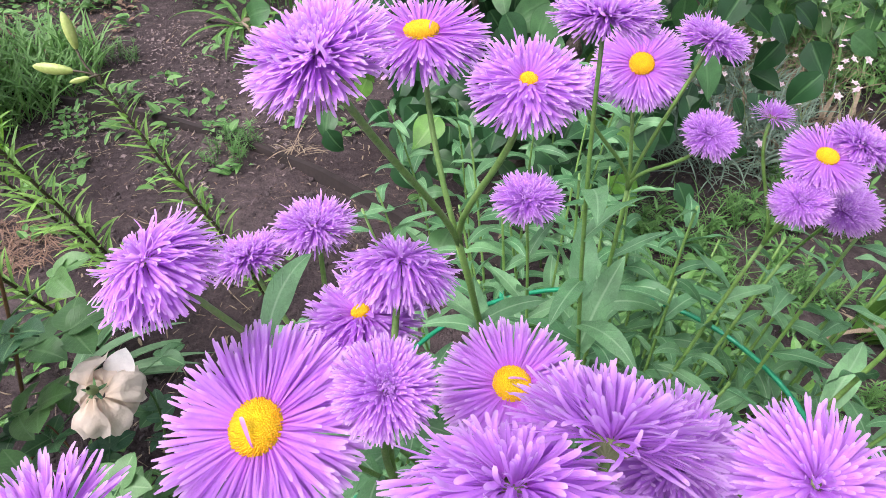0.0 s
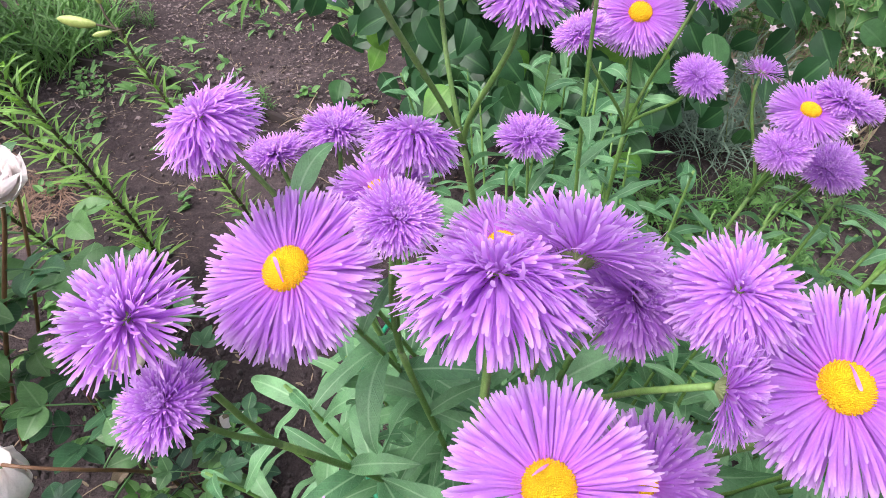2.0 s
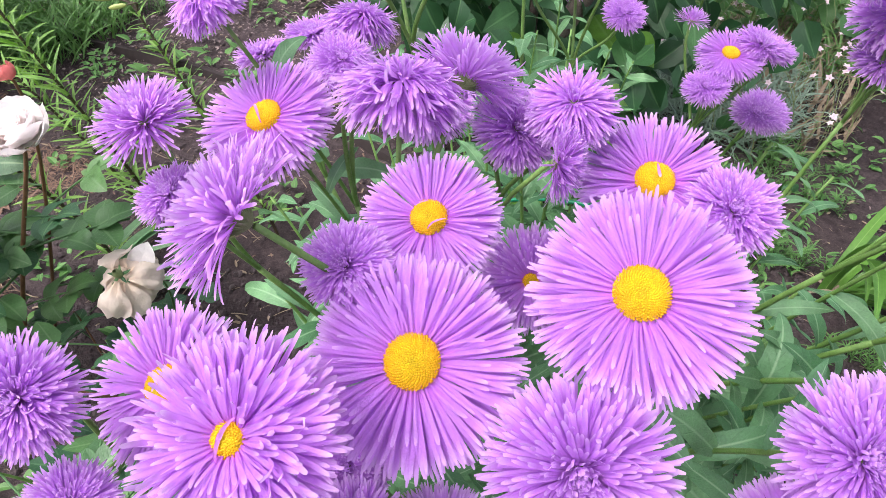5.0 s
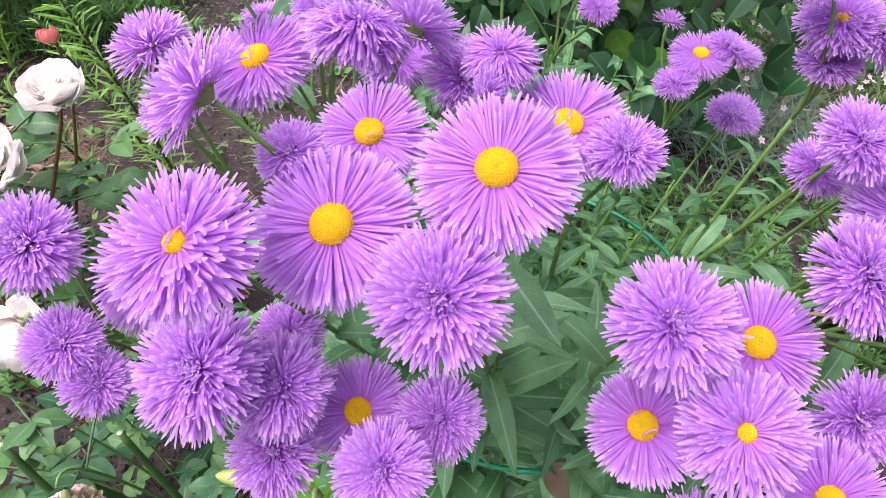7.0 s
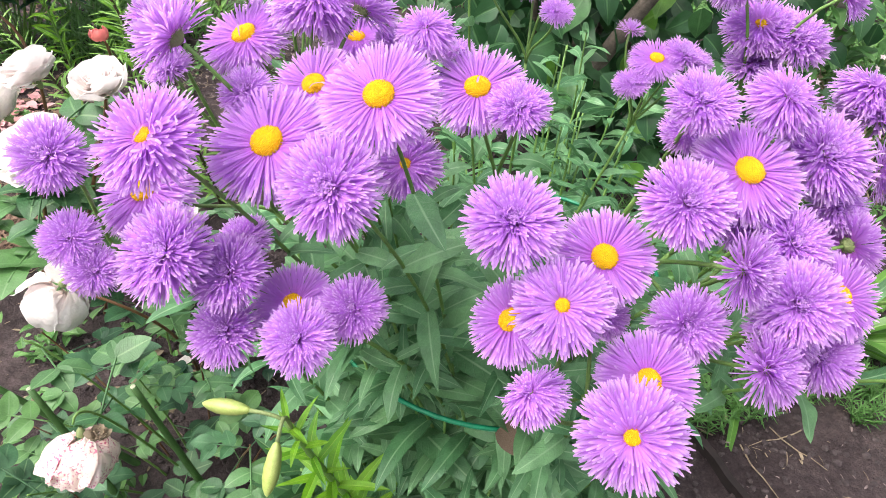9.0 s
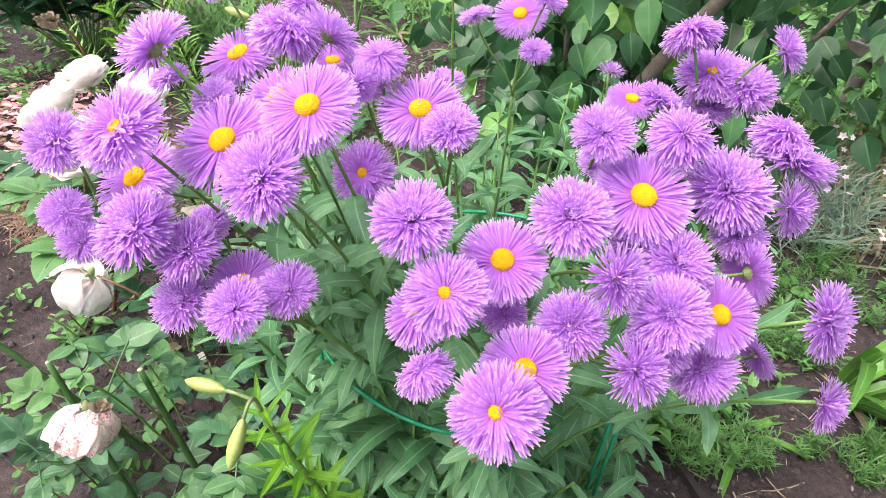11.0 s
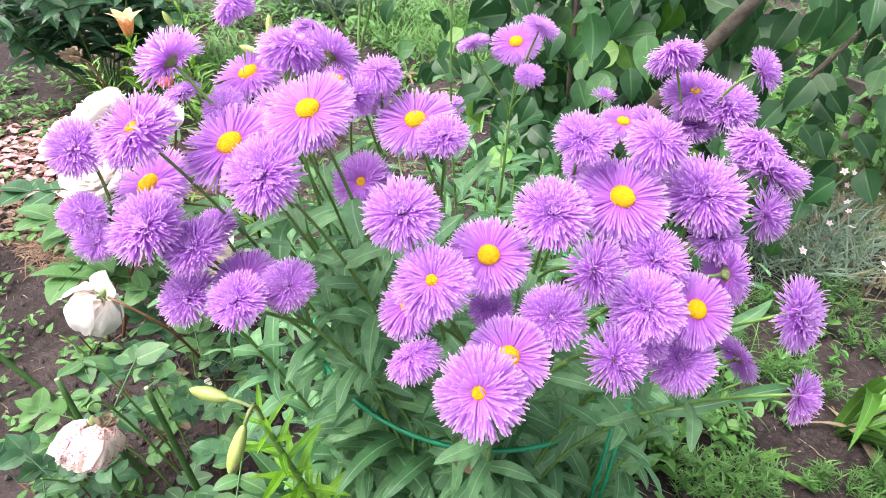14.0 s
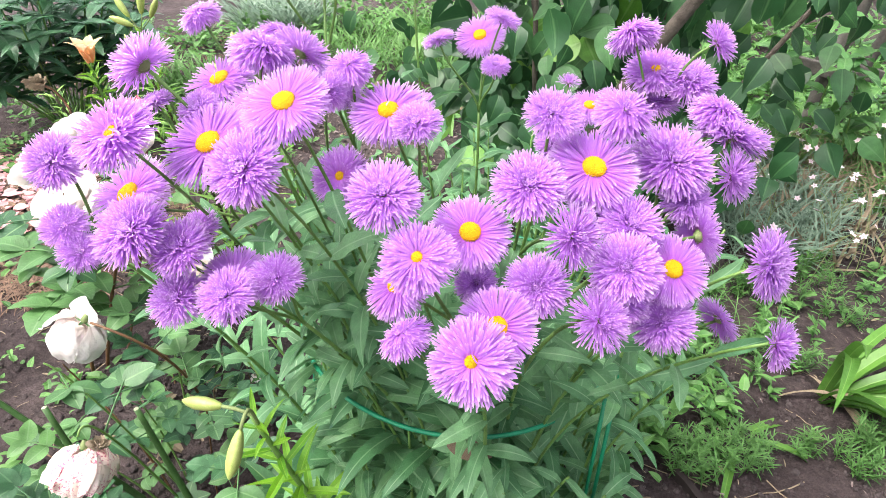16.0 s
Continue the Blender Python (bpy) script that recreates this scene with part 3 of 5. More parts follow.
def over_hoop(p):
    """True where a leaf would hide the hoop's front or leg side from the camera."""
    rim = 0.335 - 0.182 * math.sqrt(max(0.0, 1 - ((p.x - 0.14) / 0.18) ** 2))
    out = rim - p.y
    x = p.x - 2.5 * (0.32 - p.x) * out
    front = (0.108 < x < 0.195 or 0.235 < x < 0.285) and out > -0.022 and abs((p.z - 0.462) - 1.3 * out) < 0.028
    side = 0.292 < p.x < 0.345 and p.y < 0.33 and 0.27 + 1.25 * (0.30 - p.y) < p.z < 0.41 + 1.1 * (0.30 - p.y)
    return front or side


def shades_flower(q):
    """True where a leaf covers an open flower's face or its camera side."""
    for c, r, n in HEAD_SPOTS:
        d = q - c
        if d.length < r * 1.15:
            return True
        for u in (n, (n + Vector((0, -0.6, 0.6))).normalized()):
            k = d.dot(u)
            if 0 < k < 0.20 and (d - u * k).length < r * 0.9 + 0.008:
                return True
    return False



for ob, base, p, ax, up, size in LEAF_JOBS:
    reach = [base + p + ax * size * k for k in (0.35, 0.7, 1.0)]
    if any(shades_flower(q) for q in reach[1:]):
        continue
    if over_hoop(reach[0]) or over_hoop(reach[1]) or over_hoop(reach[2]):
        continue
    m = Matrix((ax, up.cross(ax), up)).transposed().to_4x4()
    part("leaf", LEAVES[rs.randrange(18)], ob, at(p, m, size))

def shoot(x, y, dx, dy, h, n=19):
    """A leafy shoot of the clump with no flower open on it."""
    base = Vector((x, y, ground_height(x, y) - 0.004))
    ob = thing("fleabane_shoot", base, "green leafy fleabane shoot without open flowers", "plant", "leafy shoots of the clump")
    pts = bezier((0, 0, 0), (dx * 0.15, dy * 0.15, h * 0.4), (dx * 0.6, dy * 0.6, h * 0.8), (dx, dy, h), 16)
    part("stem", build("stem", *tube(pts, [0.0025 - 0.0012 * i / 15 for i in range(16)])[:2], STEM), ob)
    for i in range(n):
        s = 0.12 + 0.86 * i / (n - 1)
        k = min(int(s * 15), 14)
        p = pts[k].lerp(pts[k + 1], s * 15 - k)
        d = (pts[k + 1] - pts[k]).normalized()
        az = i * 2.4 + rs.uniform(-0.4, 0.4)
        side = Vector((math.cos(az), math.sin(az), 0))
        side = (side - d * side.dot(d)).normalized()
        ax = (side + d * rs.uniform(0.35, 0.9)).normalized()
        up = (d - ax * d.dot(ax)).normalized()
        size = (0.086 - 0.036 * s) * rs.uniform(0.7, 1.15)
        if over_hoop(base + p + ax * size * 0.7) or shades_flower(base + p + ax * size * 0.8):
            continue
        m = Matrix((ax, up.cross(ax), up)).transposed().to_4x4()
        part("leaf", LEAVES[rs.randrange(18)], ob, at(p, m, size))


for i in range(34):
    an = i * 2.4
    rad = 0.02 + 0.14 * math.sqrt((i + 0.5) / 34)
    bx, by = CLUMP.x + rad * math.cos(an), CLUMP.y + rad * math.sin(an)
    lean = rs.uniform(0.5, 1.3)
    shoot(bx, by, (bx - CLUMP.x) * lean + rs.uniform(-0.03, 0.03), (by - CLUMP.y) * lean * (1.0 if by > CLUMP.y else 0.3), rs.uniform(0.38, 0.62) * (1.0 if by < 0.5 else 0.85))
for i in range(8):  # taller shoots where the stalks lean to the back
    an = 0.5 + 1.3 * i / 7
    shoot(CLUMP.x + 0.13 * math.cos(an), CLUMP.y + 0.12 * math.sin(an), 0.13 * math.cos(an) + rs.uniform(-0.03, 0.03), 0.10 * math.sin(an) + rs.uniform(-0.03, 0.03), rs.uniform(0.44, 0.58), 21)
for i in range(22):  # leafy front of the clump
    an = math.pi + math.pi * (i + 0.5) / 22
    x, y = CLUMP.x + 0.15 * math.cos(an), 0.335 + 0.13 * math.sin(an)
    shoot(x, y, 0.05 * math.cos(an) + rs.uniform(-0.02, 0.02), 0.05 * math.sin(an) * rs.uniform(0.3, 1.3), rs.uniform(0.28, 0.54), 20)
for i in range(11):  # leaves spilling out under the front of the hoop
    x = 0.16 + 0.015 * i
    shoot(x, 0.165 + 1.6 * (x - 0.20) ** 2, 0.03 + 0.25 * (x - 0.20), -0.05 + rs.uniform(-0.02, 0.02), rs.uniform(0.30, 0.46), 20)
for x, y, dx, dy, h in ((0.30, 0.52, 0.16, 0.02, 0.34), (0.05, 0.66, -0.04, 0.08, 0.52), (0.12, 0.70, 0.04, 0.10, 0.50), (-0.02, 0.62, -0.08, 0.06, 0.46), (0.00, 0.90, -0.03, 0.05, 0.44), (0.08, 0.94, 0.02, -0.04, 0.50), (0.17, 0.92, 0.05, 0.03, 0.46), (-0.08, 0.98, -0.06, -0.03, 0.42), (0.22, 1.00, 0.04, -0.05, 0.44), (0.13, 1.04, 0.00, -0.06, 0.52), (0.24, 0.44, 0.07, 0.03, 0.53), (0.20, 0.49, 0.04, 0.06, 0.55), (0.28, 0.38, 0.06, 0.01, 0.50), (0.15, 0.50, 0.01, 0.06, 0.54), (0.08, 0.50, -0.02, 0.05, 0.54), (0.27, 0.42, 0.08, 0.03, 0.52)):
    shoot(x, y, dx, dy, h, 21)

# ---- more materials ----
LILY_LEAF = leaf_material("lily_leaf", (0.16, 0.35, 0.06), (0.27, 0.49, 0.10), (0.34, 0.54, 0.15), 0.4, veins=0)
BRIGHT_LEAF = leaf_material("young_lily_leaf", (0.10, 0.29, 0.012), (0.18, 0.40, 0.02), (0.28, 0.46, 0.06), 0.38, veins=0)
BROAD_LEAF = leaf_material("broad_leaf", (0.045, 0.135, 0.05), (0.075, 0.19, 0.075), (0.19, 0.30, 0.13), 0.38)
DARK_STEM = plain_material("dark_lily_stem", (0.035, 0.022, 0.015), (0.075, 0.055, 0.025), 140, 0.55)
BUD = plain_material("lily_bud", (0.30, 0.40, 0.09), (0.46, 0.52, 0.17), 9, 0.4, 0.2)
ROSE_LEAF = leaf_material("rose_leaf", (0.040, 0.125, 0.056), (0.150, 0.315, 0.105), (0.19, 0.34, 0.15), 0.34)
OLD_ROSE_LEAF = leaf_material("old_rose_leaf", (0.022, 0.082, 0.044), (0.072, 0.190, 0.085), (0.12, 0.24, 0.12), 0.32)
ROSE_CANE = plain_material("rose_cane_red", (0.11, 0.05, 0.025), (0.22, 0.11, 0.05), 90, 0.5)
GREEN_CANE = plain_material("rose_cane_green", (0.04, 0.105, 0.025), (0.075, 0.165, 0.045), 70, 0.45)
CUT_WOOD = plain_material("cut_wood", (0.34, 0.38, 0.26), (0.46, 0.48, 0.34), 400, 0.8)
LILAC_LEAF = leaf_material("lilac_leaf", (0.024, 0.085, 0.034), (0.070, 0.185, 0.060), (0.10, 0.215, 0.085), 0.32, veins=0)
YOUNG_LILAC = leaf_material("young_lilac_leaf", (0.10, 0.27, 0.035), (0.16, 0.34, 0.06), (0.19, 0.36, 0.09), 0.34, veins=0)
BARK = plain_material("lilac_bark", (0.10, 0.078, 0.065), (0.21, 0.17, 0.145), 55, 0.9, 0.9, 0.004)
DAYLILY = leaf_material("daylily_leaf", (0.075, 0.20, 0.03), (0.13, 0.29, 0.05), (0.20, 0.36, 0.09), 0.4, veins=0)
GRASS = leaf_material("grass_blade", (0.10, 0.24, 0.06), (0.17, 0.35, 0.095), (0.17, 0.34, 0.09), 0.45, True, 60)
WEED = leaf_material("weed_leaf", (0.06, 0.175, 0.04), (0.15, 0.33, 0.085), (0.19, 0.34, 0.12), 0.45, True, 60)
WEED_BIG = leaf_material("herb_leaf", (0.07, 0.19, 0.06), (0.13, 0.30, 0.09), (0.20, 0.35, 0.14), 0.4)
FEATHER = leaf_material("feathery_weed", (0.07, 0.19, 0.045), (0.14, 0.30, 0.08), (0.14, 0.28, 0.08), 0.5, True, 60)
GREYGREEN = leaf_material("pinks_leaf", (0.17, 0.27, 0.19), (0.31, 0.41, 0.32), (0.28, 0.38, 0.30), 0.6, True, 60)
DRY = plain_material("dry_straw", (0.20, 0.15, 0.10), (0.38, 0.30, 0.21), 60, 0.9, through_amount=0.15)
CHIP = plain_material("brown_litter", (0.11, 0.065, 0.045), (0.27, 0.17, 0.12), 50, 0.9)
CLOD = plain_material("soil_clod", (0.042, 0.030, 0.032), (0.090, 0.068, 0.070), 60, 0.97, 0.8, 0.002)
PEONY = leaf_material("peony_leaf", (0.034, 0.105, 0.055), (0.07, 0.18, 0.085), (0.11, 0.22, 0.12), 0.28)
RING_GREEN = plain_material("green_plastic", (0.004, 0.21, 0.10), (0.008, 0.29, 0.14), 80, 0.35, 0.1)
EDGING = plain_material("dark_edging", (0.016, 0.010, 0.010), (0.032, 0.021, 0.020), 9, 0.95, 0.4, 0.002)
ORANGE = petal_material("orange_lily_petal", (0.86, 0.36, 0.06), (0.92, 0.58, 0.28), (0.94, 0.66, 0.38), (0.94, 0.68, 0.42), 0.4)
WHITE_PETAL = petal_material("cream_rose_petal", (0.90, 0.76, 0.68), (0.93, 0.87, 0.83), (0.94, 0.90, 0.87), (0.95, 0.92, 0.89), 0.4)
CREAM = petal_material("fading_cream_petal", (0.70, 0.52, 0.34), (0.80, 0.68, 0.56), (0.82, 0.70, 0.62), (0.84, 0.76, 0.66), 0.3)
LITTER = plain_material("leaf_scrap", (0.08, 0.058, 0.058), (0.32, 0.25, 0.24), 40, 0.95)
PINK_PETAL = petal_material("pink_small_petal", (0.75, 0.40, 0.52), (0.84, 0.62, 0.70), (0.86, 0.74, 0.78), (0.88, 0.80, 0.82), 0.3)
RED_PETAL = petal_material("red_bud_petal", (0.80, 0.52, 0.42), (0.76, 0.18, 0.15), (0.76, 0.16, 0.15), (0.82, 0.40, 0.34), 0.3)
FALLEN = petal_material("fallen_petal", (0.60, 0.22, 0.26), (0.66, 0.30, 0.33), (0.70, 0.40, 0.41), (0.72, 0.50, 0.48), 0.2)
WOOD = plain_material("weathered_wood", (0.055, 0.048, 0.044), (0.13, 0.115, 0.105), 22, 0.9, 0.8, 0.003)


def spotted_petal():
    """A fading cream petal with pink freckles and brown edges."""
    m, n, l, b, o = material("freckled_rose_petal")
    sp = ramp(n, [(0.55, (0, 0, 0)), (0.59, (1, 1, 1))])
    l.new(noise_tex(n, l, 26, 2), sp.inputs[0])
    where = ramp(n, [(0.36, (0, 0, 0)), (0.55, (1, 1, 1))])
    l.new(noise_tex(n, l, 2.6, 2), where.inputs[0])
    mask = mixer(n, l, "MULTIPLY", 1.0, sp.outputs[0], where.outputs[0])
    tone = ramp(n, [(0.35, (0.80, 0.62, 0.55)), (0.65, (0.87, 0.74, 0.69))])
    l.new(noise_tex(n, l, 4, 4), tone.inputs[0])
    c = mixer(n, l, "MIX", mask, tone.outputs[0], (0.55, 0.16, 0.26))
    l.new(c, b.inputs["Base Color"])
    b.inputs["Roughness"].default_value = 0.65
    thin(n, l, b, o, c, 0.2)
    return m


SPOTTED = spotted_petal()


def on_ground(x, y, up=0.0):
    return Vector((x, y, ground_height(x, y) + up))


def leaf_set(mat, n, seed, wlo, whi, blo, bhi, profile=lance, rows=9, fold=(0.15, 0.45), twist=0.35, wave=0.1, name="leaf"):
    out = []
    for i in range(n):
        rg = random.Random(seed + i)
        b = blade(1.0, rg.uniform(wlo, whi), radians(rg.uniform(blo, bhi)), rows, rg.uniform(*fold), profile, rg.gauss(0, twist), wave, rg)
        out.append(build(name, b[0], b[1], mat, b[2], b[3]))
    return out


def shape_set(n, seed, wlo, whi, blo, bhi, profile=lance, rows=5, fold=(0.1, 0.4), twist=0.3):
    out = []
    for i in range(n):
        rg = random.Random(seed + i)
        out.append(blade(1.0, rg.uniform(wlo, whi), radians(rg.uniform(blo, bhi)), rows, rg.uniform(*fold), profile, rg.gauss(0, twist), 0.05, rg))
    return out


def aim(direction, up=(0, 0, 1)):
    """A turn that takes x onto direction with z as near to up as it goes."""
    ax = Vector(direction).normalized()
    u = Vector(up)
    if abs(ax.dot(u)) > 0.98:
        u = Vector((0.3, 1, 0.1))
    u = (u - ax * u.dot(ax)).normalized()
    return Matrix((ax, u.cross(ax), u)).transposed().to_4x4()


def ovate(s):
    return max(0.0, math.sin(math.pi * (0.10 + 0.90 * s) ** 0.62)) ** 0.85 if s < 1 else 0.02


def oval(s):
    return max(0.0, math.sin(math.pi * (0.05 + 0.95 * s) ** 0.78)) ** 0.78 if s < 1 else 0.02


def heart(s):
    if s < 0.30:
        return 0.22 + 0.78 * math.sin(s / 0.30 * math.pi / 2) ** 0.7
    q = (s - 0.30) / 0.70
    return max(0.012, math.cos(q * math.pi / 2) * (1 - 0.25 * q * q))


def linear(s):
    return (0.75 + 0.5 * s if s < 0.4 else 0.95 * (1 - ((s - 0.4) / 0.6) ** 2.2)) if s < 1 else 0.02


def lathe(profile, sides=10, groove=0.0):
    v, f = [], []
    for r, z in profile:
        for k in range(sides):
            an = 2 * math.pi * k / sides
            rr = r * (1 - groove * (0.5 + 0.5 * math.cos(3 * an)) ** 3)
            v.append((rr * math.cos(an), rr * math.sin(an), z))
    for j in range(len(profile) - 1):
        for k in range(sides):
            f.append((j * sides + k, j * sides + (k + 1) % sides, (j + 1) * sides + (k + 1) % sides, (j + 1) * sides + k))
    return np.array(v), f, np.zeros(len(v)), np.zeros(len(v))


# ---- the wire hoop round the clump ----
hoop = thing("plant_support_hoop", on_ground(0.14, 0.335), "green plastic-coated hoop on legs round the flower clump", "plant support")
cx = [(0.180 * math.cos(a), 0.182 * math.sin(a), 0.462 + 0.006 * math.sin(2 * a)) for a in (2 * math.pi * i / 72 for i in range(73))]
part("hoop", build("hoop", *tube(cx, [0.0023] * 73, 8)[:2], RING_GREEN), hoop)
for a, pair in ((-0.20, (0.0, 0.009)), (2.0, (0.0,)), (3.5, (0.0,))):
    x, y = 0.182 * math.cos(a), 0.184 * math.sin(a)
    for o in pair:
        part("leg", build("leg", *tube([(x + o, y, 0.466), (x + o, y, 0.2), (x + o * 0.5, y + 0.01, -0.05)], [0.0023] * 3, 8)[:2], RING_GREEN), hoop)

DEAD_LEAF = plain_material("dead_leaf", (0.13, 0.085, 0.055), (0.24, 0.17, 0.125), 60, 0.8, through_amount=0.15)
rg = random.Random(72)
bl = broad_blade(0.62, radians(35), rg, lance, 0.5, 0.4, 0.1, 0.10)
thing("dead_leaf", (0, 0, 0), "withered purple-brown leaf hanging on the green hoop", "leaf", mesh=build("dead_leaf", bl[0], bl[1], DEAD_LEAF, bl[2], bl[3])).matrix_basis = at((0.196, 0.158, 0.474), Matrix((Vector((0.85, -0.35, 0.10)).normalized(), Vector((0.36, 0.75, 0.55)).normalized(), Vector((-0.25, -0.45, 0.85)).normalized())).transposed().to_4x4(), 0.044)

# ---- lilies ----
LILY_LEAVES = leaf_set(LILY_LEAF, 6, 300, 0.11, 0.15, -8, 40, linear, 7, (0.15, 0.45), 0.2)
YOUNG_LEAVES = leaf_set(BRIGHT_LEAF, 6, 320, 0.15, 0.21, -5, 45, lance, 9)
BROAD_LEAVES = leaf_set(BROAD_LEAF, 5, 340, 0.24, 0.32, 5, 50, lance, 9)
BUD_MESH = build("lily_bud", *lathe([(0.025, 0), (0.075, 0.05), (0.125, 0.22), (0.155, 0.45), (0.150, 0.66), (0.10, 0.86), (0.045, 0.96), (0.004, 1.0)], 12, 0.16)[:2], BUD)


def lily(base, top, leaves, n, size, from_, label, buds=(), stem_mat=DARK_STEM, bend=(0, 0), r=0.004, spread=(0.35, 1.1)):
    """A lily stalk with narrow leaves all round and buds at its top."""
    b = on_ground(*base, -0.004)
    ob = thing("lily_plant", b, label, "lily", "lily plants")
    t = Vector(top) - b
    pts = bezier((0, 0, 0), (bend[0], bend[1], t.z * 0.35), t * 0.7 + Vector((bend[0], bend[1], 0)) * 0.5, t, 18)
    part("stem", build("stem", *tube(pts, [r * (1 - 0.45 * i / 17) for i in range(18)])[:2], stem_mat), ob)
    for i in range(n):
        s = from_ + (0.985 - from_) * i / (n - 1)
        k = min(int(s * 17), 16)
        p = pts[k].lerp(pts[k + 1], s * 17 - k)
        d = (pts[k + 1] - pts[k]).normalized()
        az = i * 2.39996 + rs.uniform(-0.3, 0.3)
        side = d.orthogonal().normalized()
        side = (side * math.cos(az) + d.cross(side) * math.sin(az)).normalized()
        part("leaf", leaves[rs.randrange(len(leaves))], ob, at(p, aim(side + d * rs.uniform(*spread), d), size * rs.uniform(0.75, 1.15) * (1 - 0.45 * max(0, s - 0.75) / 0.25)))
    for place, direction, length in buds:
        q = Vector(place) - b
        e = q - Vector(direction).normalized() * 0.0
        st = bezier(pts[-2], pts[-1], e - Vector(direction).normalized() * 0.03, e, 7)
        pd = part("pedicel", build("pedicel", *tube(st, [0.0017] * 7, 6)[:2], DARK_STEM if stem_mat is DARK_STEM else CALYX), ob)
        part("bud", BUD_MESH, ob, at(q, basis(direction), length), "pale yellow-green closed bud")
    return ob


lily((-0.40, 0.87), (-0.575, 0.885, 0.50), LILY_LEAVES, 110, 0.058, 0.10, "leaning dark-stemmed lily with three closed buds", [((-0.60, 0.90, 0.53), (-0.15, 0.25, 0.9), 0.055), ((-0.605, 0.88, 0.505), (-0.95, -0.1, 0.15), 0.06), ((-0.575, 0.87, 0.50), (-0.8, -0.3, -0.1), 0.03)], bend=(-0.02, 0.0))
lily((-0.62, 0.82), (-0.70, 0.74, 0.56), LILY_LEAVES, 130, 0.062, 0.1, "dark-stemmed lily dense with narrow green leaves", [((-0.705, 0.74, 0.57), (-0.3, -0.2, 0.8), 0.04)], bend=(0.02, -0.02))
lily((-0.68, 0.72), (-0.80, 0.60, 0.52), LILY_LEAVES, 120, 0.060, 0.1, "dark-stemmed lily dense with narrow green leaves", bend=(0.0, 0.0))
lily((-0.74, 0.90), (-0.86, 0.84, 0.42), LILY_LEAVES, 100, 0.056, 0.1, "short dark-stemmed lily with narrow green leaves", bend=(0.0, 0.0))
lily((0.10, 0.17), (0.045, 0.078, 0.515), YOUNG_LEAVES, 46, 0.052, 0.40, "bright yellow-green lily with two drooping buds", [((0.018, 0.074, 0.519), (-0.97, -0.1, -0.12), 0.041), ((0.056, 0.052, 0.53), (0.06, -0.75, -0.9), 0.040)], STEM, bend=(0.01, 0.0), r=0.0045, spread=(0.2, 0.9))
lily((0.07, 0.17), (0.06, 0.15, 0.27), BROAD_LEAVES, 22, 0.105, 0.25, "green lily shoot with broad upright leaves", (), STEM, spread=(0.9, 2.0))
lily((-0.02, 0.20), (-0.03, 0.18, 0.24), BROAD_LEAVES, 18, 0.10, 0.25, "green lily shoot with broad upright leaves", (), STEM, spread=(0.7, 1.8))

# ---- roses ----
def shell_petal(rng, r, a0, a1, half, flare, crumple=0.10):
    """A rose petal: a piece of a shell round the bloom's axis, from angle a0 to a1 off its foot, flaring at the rim."""
    v, a, f = [], [], []
    K, J = 9, 7
    edge, seed_ = rng.uniform(-0.04, 0.06), rng.uniform(0, 90)
    r *= rng.uniform(0.90, 1.06)
    for j in range(J):
        s = j / (J - 1)
        phi = a0 + (a1 - a0) * s
        for i in range(K):
            u = (i / (K - 1) - 0.5) * 2
            wid = half * (0.45 + 0.65 * math.sin(math.pi * (0.12 + 0.70 * s)))
            rr = r * (1 + flare * s ** 4 * (1 + 0.4 * u * u) + edge * abs(u) ** 3 + crumple * (noise.noise((u * 1.8 + seed_, s * 2.6, seed_)) + 0.6 * noise.noise((u * 4.2, s * 5 + seed_, seed_))))
            ph = phi - 0.16 * u * u * s * (a1 - a0)
            th = wid * u
            v.append((rr * math.sin(ph) * math.cos(th), rr * math.sin(ph) * math.sin(th), -rr * math.cos(ph)))
            a.append(s)
    for j in range(J - 1):
        for i in range(K - 1):
            q = j * K + i
            f.append((q, q + 1, q + K + 1, q + K))
    return np.array(v), f, np.array(a), np.zeros(len(v))


def rose_mesh(seed, mat, opened=1.0, n=46, crumple=0.10):
    """A full rose bloom of one unit across, opening along +z; opened 0 is a closed ball, 1 wide open."""
    rng = random.Random(seed)
    bt = Batch()
    for i in range(n):
        s = (i + 0.5) / n
        r = 0.10 + 0.36 * s ** 0.8
        top = radians((150 - 42 * opened) - 26 * opened * s + rng.uniform(-22, 10))
        bt.add(shell_petal(rng, r, radians(12), top, rng.uniform(0.6, 0.95) - 0.12 * s, rng.uniform(0.05, 0.22) * opened, crumple), Matrix.Translation((0, 0, -0.08 + 0.10 * (1 - s))) @ Matrix.Rotation(i * 2.39996 + rng.uniform(-0.3, 0.3), 4, "Z") @ Matrix.Rotation(radians(rng.gauss(0, 9)), 4, "X") @ Matrix.Rotation(radians(rng.gauss(0, 7)), 4, "Y"))
    return bt.mesh("rose_bloom", mat)


ROSES = [rose_mesh(501, WHITE_PETAL, 0.9), rose_mesh(502, WHITE_PETAL, 1.0), rose_mesh(503, WHITE_PETAL, 1.15)]
ROSE_OLD = rose_mesh(504, SPOTTED, 0.12, 44, 0.22)
ROSE_BALL = rose_mesh(507, WHITE_PETAL, 0.38, 34, 0.13)
ROSE_LOOSE = rose_mesh(508, CREAM, 0.6, 13, 0.22)
ROSE_RED = rose_mesh(505, RED_PETAL, 0.1, 14)
ROSE_DRY = rose_mesh(506, DRY, 0.9, 12, 0.4)
SEPAL = leaf_set(ROSE_LEAF, 2, 360, 0.22, 0.3, 30, 70, lance, 5)


